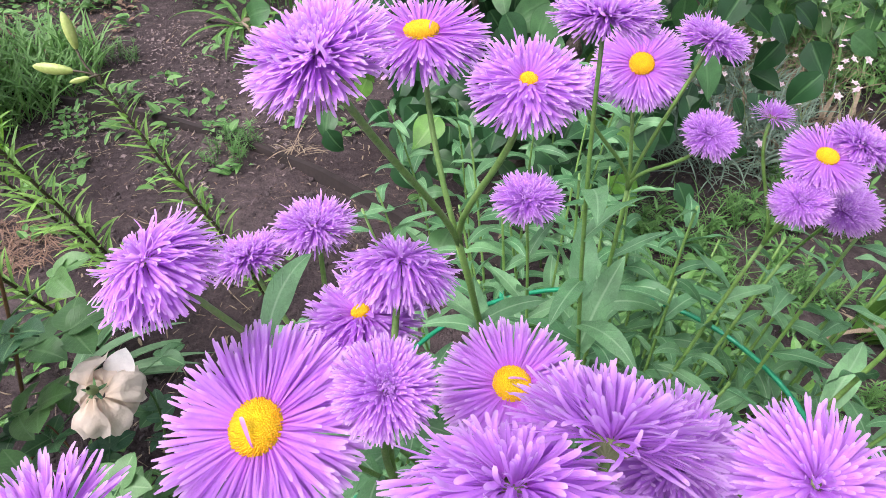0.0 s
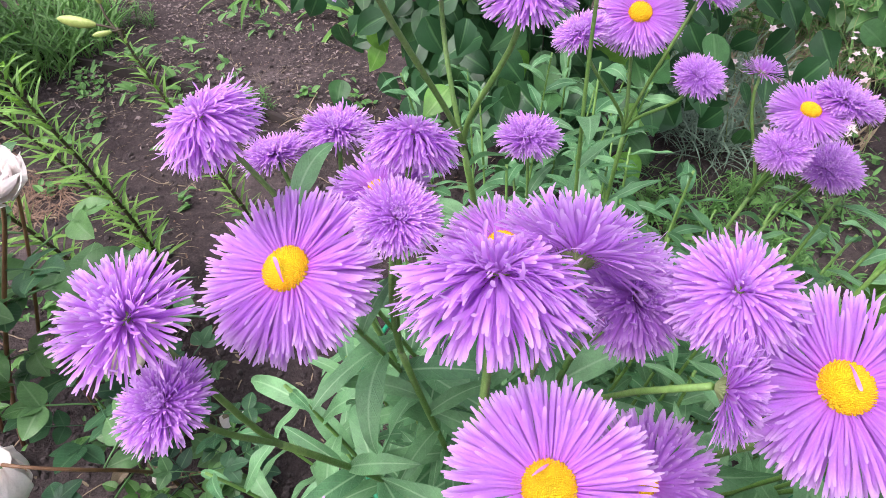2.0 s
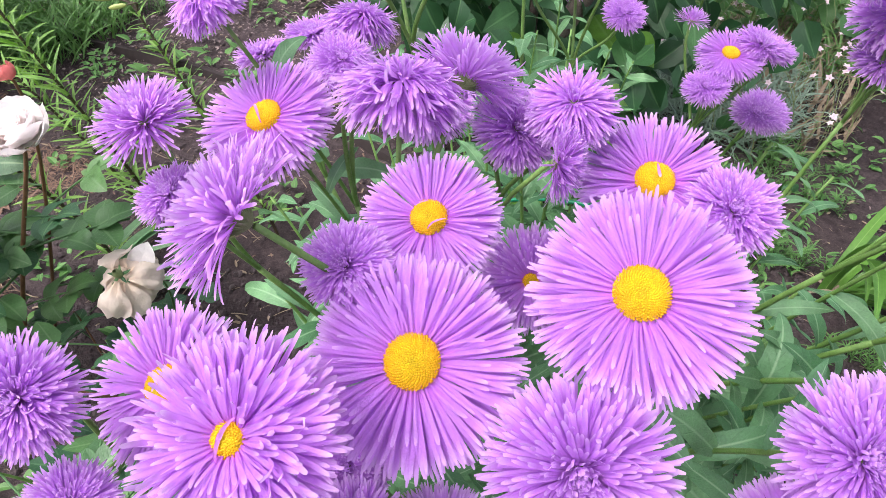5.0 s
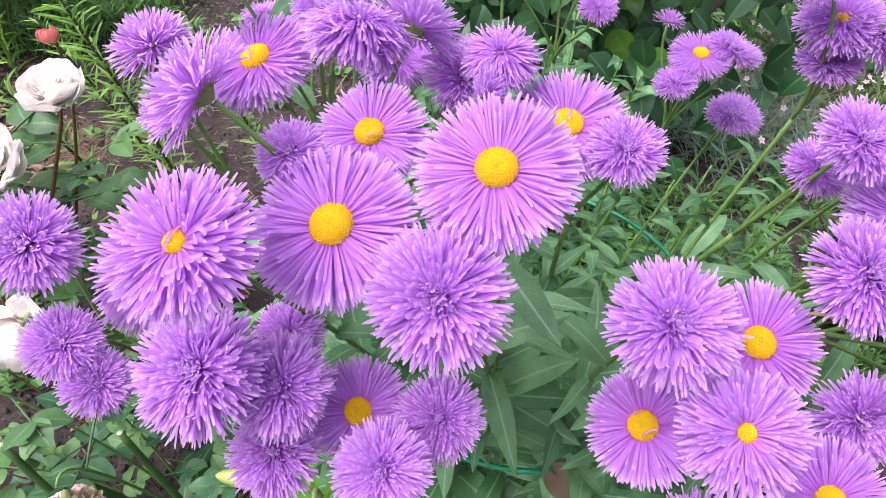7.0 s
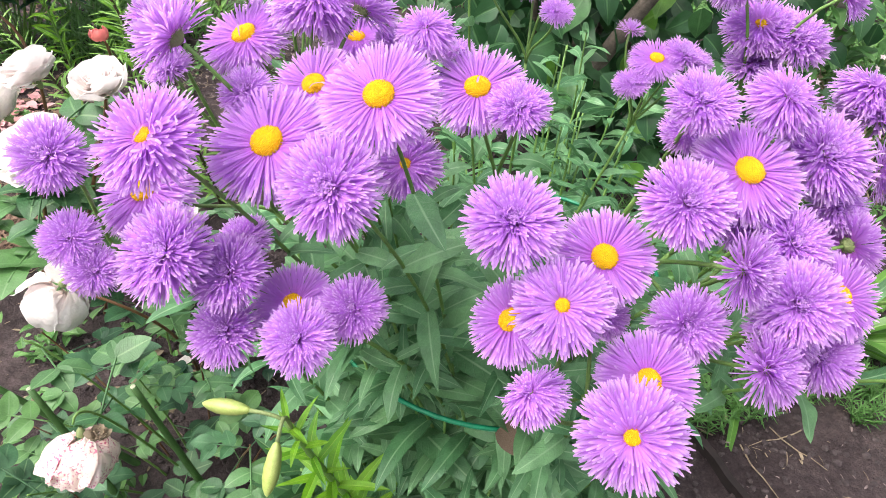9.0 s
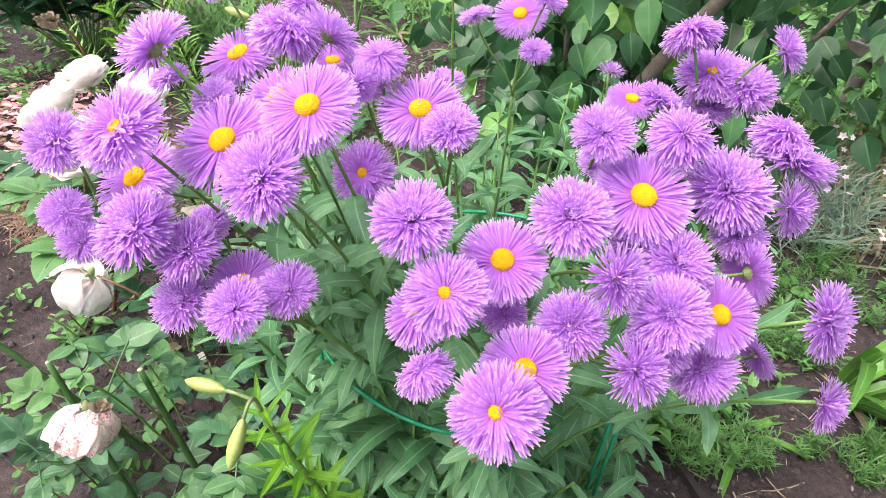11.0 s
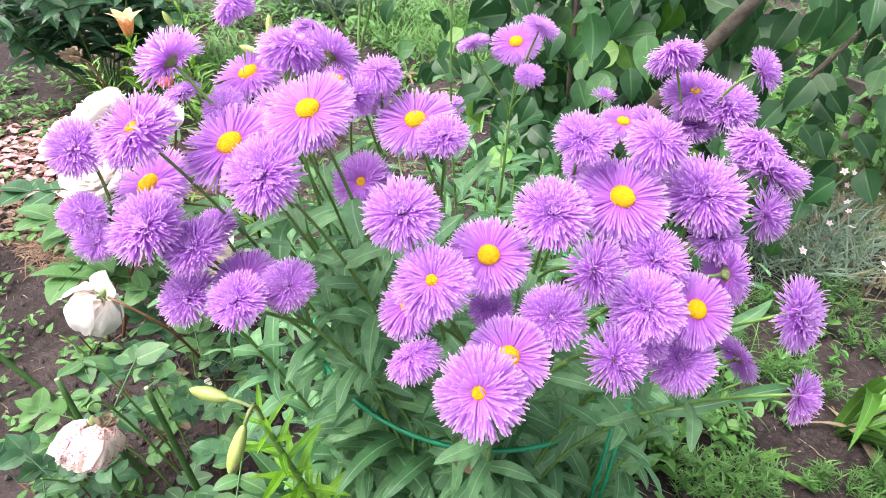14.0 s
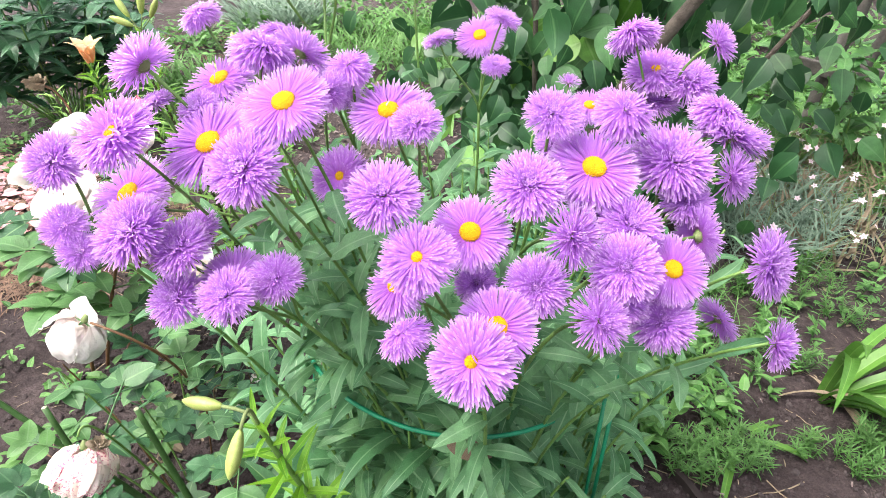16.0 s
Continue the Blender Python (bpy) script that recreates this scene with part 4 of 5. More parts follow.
def compound_leaf(seed, mat, count=5):
    """A rose leaf: a stalk with oval leaflets in pairs and one at the end, one unit long."""
    rng = random.Random(seed)
    bt = Batch()
    line = [(0.9 * i / 6, 0, -0.12 * (i / 6) ** 2) for i in range(7)]
    bt.add(tube(line, [0.012] * 7, 5), Matrix())
    spots = [(0.62, 0)] + [(x, s) for x in (0.60, 0.30)[: count // 2] for s in (-1, 1)]
    for x, s in spots:
        ln = rng.uniform(0.38, 0.48) * (1.05 if s == 0 else 0.9)
        b5 = broad_blade(rng.uniform(0.62, 0.80), radians(rng.uniform(0, 45)), rng, oval, rng.uniform(0.05, 0.5), rng.gauss(0, 0.15), 0.0, 0.035, 9)
        sh = (b5[0] * ln, *b5[1:])
        bt.add(sh, Matrix.Translation((x + (0.04 if s else 0.0), 0, -0.06)) @ Matrix.Rotation(s * radians(rng.uniform(55, 80)), 4, "Z") @ Matrix.Rotation(rng.uniform(-0.25, 0.3), 4, "Y"))
    return bt.mesh("rose_leaf", mat)


ROSE_LEAVES = [compound_leaf(400 + i, ROSE_LEAF if i < 6 else OLD_ROSE_LEAF, 5 if i % 3 else 3) for i in range(10)]


FACE = Vector((0.3, -0.45, 0.7)).normalized()  # towards the camera: leaves are left out on this side of the blooms
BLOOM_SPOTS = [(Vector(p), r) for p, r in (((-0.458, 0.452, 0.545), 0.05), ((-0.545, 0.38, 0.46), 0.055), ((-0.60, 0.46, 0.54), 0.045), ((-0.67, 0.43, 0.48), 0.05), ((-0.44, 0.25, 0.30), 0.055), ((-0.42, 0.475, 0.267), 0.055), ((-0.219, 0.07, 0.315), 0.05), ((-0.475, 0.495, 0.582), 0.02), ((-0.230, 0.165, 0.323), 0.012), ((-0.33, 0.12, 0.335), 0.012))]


def cane(ob, b, pts, r, mat, n_leaf=0, leaf=0.075, thorns=True, start=0.2, end=0.97):
    q = bezier(*[Vector(p) - b for p in pts], 16)
    bt = Batch()
    bt.add(tube(q, [r * (1 - 0.4 * i / 15) for i in range(16)], 8), Matrix())
    if thorns:
        for i in range(2, 15, 2):
            an = rs.uniform(0, 6.28)
            bt.add(lathe([(r * 0.5, 0), (r * 0.25, r * 1.2), (0.0001, r * 2.4)], 5), at(q[i], basis((math.cos(an), math.sin(an), -0.2))))
    part("cane", bt.mesh("cane", mat), ob)
    for i in range(n_leaf):
        s = start + (end - start) * i / max(1, n_leaf - 1)
        k = min(int(s * 15), 14)
        an = i * 2.4 + rs.uniform(-0.5, 0.5)
        c, way, size = q[k].lerp(q[k + 1], s * 15 - k), aim((math.cos(an), math.sin(an), rs.uniform(-0.1, 0.7))), leaf * rs.uniform(0.75, 1.2)
        tip = b + c + way.to_3x3() @ Vector((size * 0.75, 0, 0))
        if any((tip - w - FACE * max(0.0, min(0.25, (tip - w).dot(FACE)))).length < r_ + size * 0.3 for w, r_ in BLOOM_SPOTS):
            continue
        part("leaf", ROSE_LEAVES[rs.randrange(10 if leaf < 0.1 else 6)], ob, at(c, way, size))
    return q


def bloom(ob, b, place, direction, size, mesh, label):
    d = Vector(direction).normalized()
    fl = part("bloom", mesh, ob, at(Vector(place) - b, basis(d, rs.uniform(0, 6)), (size, size, size * 0.82)), label)
    for i in range(5):
        part("sepal", SEPAL[i % 2], fl, at((0, 0, -0.50), Matrix.Rotation(i * 1.2566, 4, "Z") @ aim((1, 0, 0.25)), 0.15))
    part("hip", build("hip", *lathe([(0.022, -0.66), (0.05, -0.60), (0.058, -0.53), (0.045, -0.47)], 8)[:2], CALYX), fl)


b = on_ground(-0.42, 0.42)
bush = thing("rose_bush", b, "rose bush with white, blush and fading blooms on red canes", "rose bush")
cane(bush, b, [(-0.68, 0.43, -0.02), (-0.62, 0.46, 0.25), (-0.50, 0.50, 0.45), (-0.46, 0.46, 0.51)], 0.0038, ROSE_CANE, 6, 0.135, start=0.3, end=0.6)
cane(bush, b, [(-0.68, 0.40, -0.02), (-0.64, 0.40, 0.25), (-0.57, 0.42, 0.40), (-0.54, 0.38, 0.46)], 0.0038, ROSE_CANE, 6, 0.135, start=0.3, end=0.6)
cane(bush, b, [(-0.72, 0.44, -0.02), (-0.68, 0.50, 0.30), (-0.62, 0.55, 0.55), (-0.62, 0.46, 0.60)], 0.0034, ROSE_CANE, 6, 0.13, start=0.3, end=0.6)
cane(bush, b, [(-0.66, 0.46, -0.02), (-0.58, 0.54, 0.30), (-0.50, 0.55, 0.50), (-0.475, 0.50, 0.575)], 0.003, ROSE_CANE, 6, 0.125, start=0.25, end=0.6)
cane(bush, b, [(-0.40, 0.41, -0.02), (-0.34, 0.36, 0.18), (-0.30, 0.27, 0.32), (-0.405, 0.26, 0.335)], 0.0030, ROSE_CANE, 6, 0.10, start=0.15)
cane(bush, b, [(-0.74, 0.42, -0.02), (-0.72, 0.46, 0.25), (-0.69, 0.46, 0.45), (-0.68, 0.44, 0.48)], 0.0034, ROSE_CANE, 6, 0.13, start=0.3, end=0.6)
bloom(bush, b, (-0.458, 0.452, 0.545), (0.05, -0.25, 0.85), 0.084, ROSES[0], "full white rose bloom with blush edges")
bloom(bush, b, (-0.545, 0.38, 0.46), (-0.1, -0.35, 0.85), 0.115, ROSES[1], "full white rose bloom")
bloom(bush, b, (-0.60, 0.46, 0.54), (-0.3, -0.1, 0.8), 0.095, ROSES[2], "cream rose bloom")
bloom(bush, b, (-0.67, 0.43, 0.48), (-0.5, -0.2, 0.7), 0.10, ROSES[1], "full white rose bloom")
bloom(bush, b, (-0.44, 0.25, 0.300), (-0.45, -0.30, -0.75), 0.096, ROSE_BALL, "drooping white rose bloom")
cane(bush, b, [(-0.43, 0.44, -0.02), (-0.40, 0.50, 0.12), (-0.38, 0.52, 0.25), (-0.40, 0.49, 0.28)], 0.0022, GREEN_CANE, 4, 0.08)
bloom(bush, b, (-0.42, 0.475, 0.267), (-0.1, 0.35, -0.75), 0.112, ROSE_LOOSE, "loose cream rose bloom shedding petals")
LOOSE_PETAL = leaf_set(WHITE_PETAL, 2, 380, 0.80, 0.95, -30, 30, oval, 8, (0.05, 0.2), 0.1, 0.12, "petal")
part("petal", LOOSE_PETAL[0], bush, at(Vector((-0.425, 0.262, 0.325)) - b, aim((0.25, 0.25, 0.9), (0.2, -0.9, 0.3)), 0.052), "single upright white petal")
part("petal", LOOSE_PETAL[1], bush, at(Vector((-0.412, 0.485, 0.285)) - b, aim((0.2, 0.5, 0.7), (0.2, -0.8, 0.5)), 0.045), "single upright white petal")
bloom(bush, b, (-0.475, 0.495, 0.582), (-0.1, 0.0, 1), 0.032, ROSE_RED, "small red rosebud")
bloom(bush, b, (-0.625, 0.455, 0.612), (-0.2, 0.1, 0.9), 0.04, ROSE_DRY, "withered brown bloom")

b = on_ground(-0.27, 0.24)
low = thing("rose_bush", b, "low rose bush with a freckled fading bloom and cut canes", "rose bush")
cane(low, b, [(-0.27, 0.24, -0.02), (-0.30, 0.20, 0.2), (-0.33, 0.16, 0.36), (-0.345, 0.147, 0.375)], 0.002, STEM, 7, 0.085, False)
cane(low, b, [(-0.26, 0.23, -0.02), (-0.25, 0.16, 0.2), (-0.23, 0.11, 0.40), (-0.225, 0.085, 0.36)], 0.0021, STEM, 4, 0.10, False, 0.5)
bloom(low, b, (-0.219, 0.07, 0.315), (0.05, -0.35, -0.7), 0.078, ROSE_OLD, "fading cream bloom with pink freckles")
bloom(low, b, (-0.184, 0.082, 0.374), (0.2, 0.1, 0.6), 0.022, ROSE_DRY, "withered brown bloom")
for p0, p3 in (((-0.19, 0.19, -0.02), (-0.230, 0.165, 0.323)), ((-0.23, 0.11, -0.02), (-0.325, 0.116, 0.335)), ((-0.36, 0.22, -0.02), (-0.55, 0.14, 0.29))):
    q = cane(low, b, [p0, Vector(p0).lerp(Vector(p3), 0.33), Vector(p0).lerp(Vector(p3), 0.66), p3], 0.0062, GREEN_CANE, 0, thorns=False)
    part("cut_end", build("cut_end", *lathe([(0.0001, 0.0007), (0.0030, 0.0006), (0.0036, -0.0012)], 10)[:2], CUT_WOOD), low, at(q[-1], basis(q[-1] - q[-2])))
for i in range(11):
    an, h = i * 2.4, rs.uniform(0.14, 0.30)
    rad = 0.06 + 0.20 * math.sqrt((i + 0.5) / 11)
    x, y = -0.22 + rad * math.cos(an) * 1.1, 0.19 + rad * math.sin(an) * 0.6
    cane(low, b, [(-0.25 + (x + 0.25) * 0.35, 0.24 + (y - 0.24) * 0.35, -0.02), (x * 0.5 - 0.12, y * 0.5 + 0.12, h * 0.5), (x, y, h * 0.8), (x + 0.02, y - 0.02, h)], 0.0019, STEM if i % 3 else ROSE_CANE, 6, 0.080, False, 0.35)

for i in range(2):  # young shoots between the two bushes
    an, h = i * 2.4, rs.uniform(0.10, 0.24)
    rad = 0.10 * math.sqrt((i + 0.5) / 2)
    x, y = -0.50 + rad * math.cos(an), 0.42 + rad * math.sin(an) * 1.2
    cane(bush, on_ground(-0.42, 0.42), [(-0.48 + rad * 0.3 * math.cos(an), 0.42 + rad * 0.3 * math.sin(an), -0.02), (x, y, h * 0.5), (x, y, h * 0.8), (x + 0.02, y - 0.02, h)], 0.0019, ROSE_CANE if i % 2 else STEM, 6, 0.09, False, 0.35)

for x, y, h in ((-0.36, 0.50, 0.13), (-0.30, 0.45, 0.10), (-0.42, 0.56, 0.15), (-0.46, 0.46, 0.12), (-0.34, 0.40, 0.16), (-0.36, 0.13, 0.18), (-0.41, 0.16, 0.15), (-0.31, 0.08, 0.20), (-0.46, 0.20, 0.13)):  # small red-stemmed sprigs on bare soil
    c = on_ground(x, y)
    sprig = thing("rose_sprig", c, "small red-stemmed rose sprig on dark soil", "rose sprig", "rose sprigs on the soil")
    cane(sprig, c, [(x, y, -0.01), (x + 0.01, y - 0.02, h * 0.4), (x + rs.uniform(-0.04, 0.04), y - 0.03, h * 0.8), (x + rs.uniform(-0.06, 0.06), y - 0.04, h)], 0.0015, ROSE_CANE, 5, 0.066, False, 0.4)

# ---- lilac ----
def lilac_leaf(seed, mat):
    rg = random.Random(seed)
    b = broad_blade(rg.uniform(0.58, 0.76), radians(rg.uniform(-5, 50)), rg, heart, rg.uniform(0.05, 0.45), rg.gauss(0, 0.2), rg.gauss(0, 0.06), rg.uniform(0.01, 0.035), 13, radians(rg.gauss(-10, 20)))
    return build("lilac_leaf", b[0], b[1], mat, b[2], b[3])


LILAC_LEAVES = [lilac_leaf(440 + i, LILAC_LEAF) for i in range(9)] + [lilac_leaf(455, YOUNG_LILAC)]
LILAC_SHAPES = shape_set(5, 460, 0.62, 0.78, 10, 60, heart, 6)
b = on_ground(0.13, 1.38, -0.01)
lilac = thing("lilac_bush", b, "tall lilac bush with heart-shaped green leaves and grey stems", "bush")
limbs = []
for p1, p2, p3, r in (((0.05, 1.22, 0.25), (0.20, 1.20, 0.50), (0.50, 1.20, 0.98), 0.026), ((0.08, 1.32, 0.3), (0.08, 1.30, 0.56), (0.05, 1.32, 1.2), 0.013), ((-0.03, 1.33, 0.25), (-0.035, 1.30, 0.50), (-0.07, 1.32, 1.1), 0.010), ((0.20, 1.40, 0.3), (0.28, 1.46, 0.7), (0.38, 1.62, 1.3), 0.014), ((0.02, 1.40, 0.25), (-0.08, 1.44, 0.6), (-0.22, 1.50, 1.1), 0.011), ((0.30, 1.42, 0.2), (0.52, 1.5, 0.5), (0.70, 1.55, 0.9), 0.011), ((0.12, 1.48, 0.4), (0.14, 1.62, 0.8), (0.16, 1.75, 1.3), 0.013), ((-0.02, 1.42, 0.2), (-0.2, 1.5, 0.35), (-0.32, 1.5, 0.55), 0.008)):
    o = Vector((0.10 + (p1[0] - 0.13) * 0.4, 1.38 + (p1[1] - 1.38) * 0.4, -0.02))
    q = bezier(o - b, Vector(p1) - b, Vector(p2) - b, Vector(p3) - b, 18)
    part("limb", build("limb", *tube(q, [r * (1 - 0.6 * i / 17) for i in range(18)], 9)[:2], BARK), lilac)
    limbs.append(q)
OPEN = Vector((0.06, -0.95, 0.30)).normalized()  # towards the camera: leaves before the thick limb are left out
rest = Batch()
rl = random.Random(8)
count = 0
for i in range(1400):
    q = limbs[rl.randrange(len(limbs))]
    s = rl.uniform(0.22, 1.0)
    k = min(int(s * 17), 16)
    p = q[k].lerp(q[k + 1], s * 17 - k) + Vector((rl.gauss(0, 0.13), rl.gauss(-0.02, 0.12), rl.gauss(0, 0.10)))
    if p.z < 0.10 or (p + b).y < 0.95:
        continue
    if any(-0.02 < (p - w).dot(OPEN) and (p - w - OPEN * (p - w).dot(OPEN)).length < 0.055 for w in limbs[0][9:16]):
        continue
    an = rl.uniform(0, 6.28)
    turn = aim((0.7 * math.cos(an), 0.5 * math.sin(an) - 0.3, rl.uniform(-1.3, -0.1)), (rl.gauss(0, 0.4), -1, rl.uniform(0.2, 1.0)))
    size = rl.uniform(0.055, 0.092)
    if (p + b).y < 1.42 and count < 290:
        part("leaf", LILAC_LEAVES[rl.randrange(10)], lilac, at(p, turn, size))
        count += 1
    else:
        rest.add(LILAC_SHAPES[rl.randrange(5)], at(p, turn, size))
tagged(part("foliage", rest.mesh("foliage", LILAC_LEAF), lilac), kind="stuff")
for i in range(30):  # low suckers in front of the stems
    x, y = rl.uniform(-0.15, 0.30), rl.uniform(0.98, 1.25)
    an = rl.uniform(0, 6.28)
    part("leaf", LILAC_LEAVES[rl.randrange(10)], lilac, at(Vector((x, y, rl.uniform(0.10, 0.42))) - b, aim((math.cos(an), math.sin(an) - 0.4, rl.uniform(-0.7, 0.2)), (0, -0.4, 1)), rl.uniform(0.06, 0.095)))

# ---- strap-leaved clumps ----
GREY_STRAP = leaf_material("grey_strap_leaf", (0.12, 0.25, 0.12), (0.20, 0.37, 0.19), (0.24, 0.40, 0.22), 0.4, veins=0)
WIDE_STRAPS = leaf_set(GREY_STRAP, 4, 490, 0.065, 0.085, 30, 80, linear, 12, (0.2, 0.5), 0.3, 0.03)
STRAPS = leaf_set(DAYLILY, 6, 480, 0.062, 0.085, 50, 140, linear, 12, (0.3, 0.6), 0.3, 0.03)


def strap_clump(x, y, n, size, label, spread=0.9, dry=2, lean=(0.0, 0.0), leaves=STRAPS, rise=(0.22, 0.75)):
    b = on_ground(x, y, -0.004)
    ob = thing("daylily_clump", b, label, "daylily", "daylily clumps")
    for i in range(n):
        an = i * 2.4 + rs.uniform(-0.3, 0.3)
        part("leaf", leaves[rs.randrange(len(leaves))], ob, at((0.015 * math.cos(an), 0.015 * math.sin(an), 0), aim((math.cos(an) * spread + lean[0], math.sin(an) * spread + lean[1], rs.uniform(*rise)), (0, 0, 1)), size * rs.uniform(0.65, 1.1)))
    for i in range(dry):
        an = rs.uniform(0, 6.28)
        bl = blade(1, 0.10, radians(60), 8, 0.3, linear, 0.8, 0.2, rs)
        part("dry_leaf", build("dry_leaf", bl[0], bl[1], DRY, bl[2], bl[3]), ob, at((0, 0, 0.02), aim((math.cos(an), math.sin(an), 0.15)), size * 0.32), "withered tan leaf")


strap_clump(0.72, 0.90, 22, 0.38, "daylily clump of arching bright green strap leaves", 0.42, 6, (0.50, -0.04), rise=(0.45, 1.15))
strap_clump(0.55, 0.74, 4, 0.30, "small tuft of light green strap leaves", 1.2, 0)
strap_clump(-0.98, 2.25, 14, 0.36, "yellow-green strap leaf clump in bare soil", 0.8, 5)
strap_clump(-0.55, 2.1, 12, 0.36, "yellow-green strap leaf clump in bare soil", 0.8, 3)
strap_clump(-0.70, 0.66, 11, 0.26, "grey-green strap leaf tuft beside the rose", 0.45, 1, (0.6, 0.6), WIDE_STRAPS)

# ---- edging strip, posts ----
pts = bezier((-2.4, 1.72, 0), (-1.5, 1.70, 0), (-0.7, 1.62, 0), (-0.05, 1.02, 0), 40)
v, f = [], []
for i, p in enumerate(pts):
    d = (pts[min(i + 1, 39)] - pts[max(i - 1, 0)]).normalized()
    s = Vector((-d.y, d.x, 0)) * 0.007
    h = 0.026 + 0.008 * noise.noise((i * 0.3, 0, 7))
    tilt = Vector((-d.y, d.x, 0)) * 0.018
    for q in (p - s - Vector((0, 0, 0.05)), p - s + tilt + Vector((0, 0, h)), p + s + tilt + Vector((0, 0, h)), p + s - Vector((0, 0, 0.05))):
        v.append(tuple(q))
for i in range(39):
    for k in range(4):
        a, c = i * 4 + k, i * 4 + (k + 1) % 4
        f.append((a, c, c + 4, a + 4))
thing("edging_strip", (0, 0, 0), "dark bent garden edging strip sunk in the soil", "edging", mesh=build("edging_strip", v, f, EDGING, smooth=False))


pts = bezier((0.404, 0.655, 0), (0.470, 0.580, 0), (0.510, 0.535, 0), (0.783, 0.228, 0), 16)
v, f = [], []
for i, p in enumerate(pts):
    d = (pts[min(i + 1, 15)] - pts[max(i - 1, 0)]).normalized()
    s = Vector((-d.y, d.x, 0)) * 0.006
    h = 0.020 + 0.006 * noise.noise((i * 0.4, 0, 3))
    p = Vector((p.x, p.y, ground_height(p.x, p.y)))
    for q in (p - s - Vector((0, 0, 0.05)), p - s + Vector((0, 0, h)), p + s + Vector((0, 0, h)), p + s - Vector((0, 0, 0.05))):
        v.append(tuple(q))
f = [(i * 4 + k, i * 4 + (k + 1) % 4, i * 4 + 4 + (k + 1) % 4, i * 4 + 4 + k) for i in range(15) for k in range(4)]
thing("edging_strip", (0, 0, 0), "short piece of dark edging strip in the soil", "edging", mesh=build("edging_strip", v, f, EDGING, smooth=False))


def post(x, y, lean, h, r, label):
    ob = thing("fence_post", on_ground(x, y, -0.02), label, "fence")
    q = [(lean * i / 9 + 0.006 * math.sin(i * 2), 0.004 * math.cos(i * 3), h * i / 9) for i in range(10)]
    part("post", build("post", *tube(q, [r * (1 + 0.06 * math.sin(i * 1.7)) for i in range(10)], 9)[:2], WOOD), ob)
    bm = bmesh.new()
    bmesh.ops.create_cube(bm, size=1)
    bmesh.ops.bevel(bm, geom=bm.edges[:], offset=0.06, segments=1, affect="EDGES")
    bmesh.ops.transform(bm, matrix=Matrix.Diagonal((0.22, 0.025, 0.045, 1)), verts=bm.verts)
    me = bpy.data.meshes.new("rail")
    bm.to_mesh(me)
    me.materials.append(WOOD)
    part("rail", me, ob, at((0.0, -r, h * 0.28), Matrix.Rotation(radians(9), 4, "Y")))


post(0.74, 2.30, 0.13, 1.1, 0.024, "grey weathered wooden fence post with a rail")
post(0.83, 2.34, 0.20, 1.1, 0.020, "thin leaning grey wooden fence post")

# ---- peony, orange lily ----
PEONY_LEAVES = leaf_set(PEONY, 6, 520, 0.30, 0.40, 15, 60, lance, 8, (0.1, 0.4), 0.2, 0.06)
b = on_ground(-1.80, 1.36, -0.01)
peony = thing("peony_bush", b, "dense peony bush of dark glossy green leaves", "bush")
for i in range(24):
    an, rad = i * 2.4, 0.40 * math.sqrt((i + 0.5) / 24)
    tip = Vector((rad * math.cos(an), rad * math.sin(an), 0.56 - 0.35 * rad + rs.uniform(-0.06, 0.04)))
    q = bezier((0.03 * math.cos(an), 0.03 * math.sin(an), 0), tip * 0.3, (tip.x * 0.8, tip.y * 0.8, tip.z * 0.7), tip, 9)
    part("stem", build("stem", *tube(q, [0.004 - 0.0002 * k for k in range(9)], 6)[:2], STEM), peony)
    for k in range(24):
        c = q[8 - k % 5]
        aa = k * 0.75 + rs.uniform(-0.3, 0.3)
        part("leaf", PEONY_LEAVES[rs.randrange(6)], peony, at(c, aim((math.cos(aa), math.sin(aa), rs.uniform(-0.2, 0.5))), rs.uniform(0.09, 0.145)))
lily((-1.42, 1.22), (-1.38, 1.17, 0.36), YOUNG_LEAVES, 40, 0.075, 0.1, "green lily with one open orange flower", (), STEM)
b = on_ground(-1.42, 1.22)
ol = thing("orange_lily_flower", (-1.38, 1.17, 0.355), "open apricot orange lily flower on its stalk", "flower")
for i in range(6):
    bl = blade(0.095, 0.042, radians(66), 8, 0.25, lance, 0.0, 0.1, rs)
    part("petal", build("petal", bl[0], bl[1], ORANGE, bl[2], bl[3]), ol, Matrix.Rotation(i * 1.047, 4, "Z") @ Matrix.Rotation(-radians(80), 4, "Y"))
lily((-1.25, 1.30), (-1.22, 1.24, 0.46), YOUNG_LEAVES, 30, 0.08, 0.1, "green lily with a cluster of yellow-green buds", [((-1.24, 1.23, 0.49), (-0.5, 0.0, 0.7), 0.07), ((-1.20, 1.24, 0.50), (0.1, 0.1, 1), 0.075), ((-1.22, 1.22, 0.47), (-0.7, -0.3, 0.3), 0.07), ((-1.18, 1.25, 0.49), (0.5, 0.1, 0.8), 0.065)], STEM)

# ---- pinks: a grey-green mound with small pale flowers ----
MOUND = shape_set(4, 560, 0.028, 0.045, 10, 90, linear, 6)


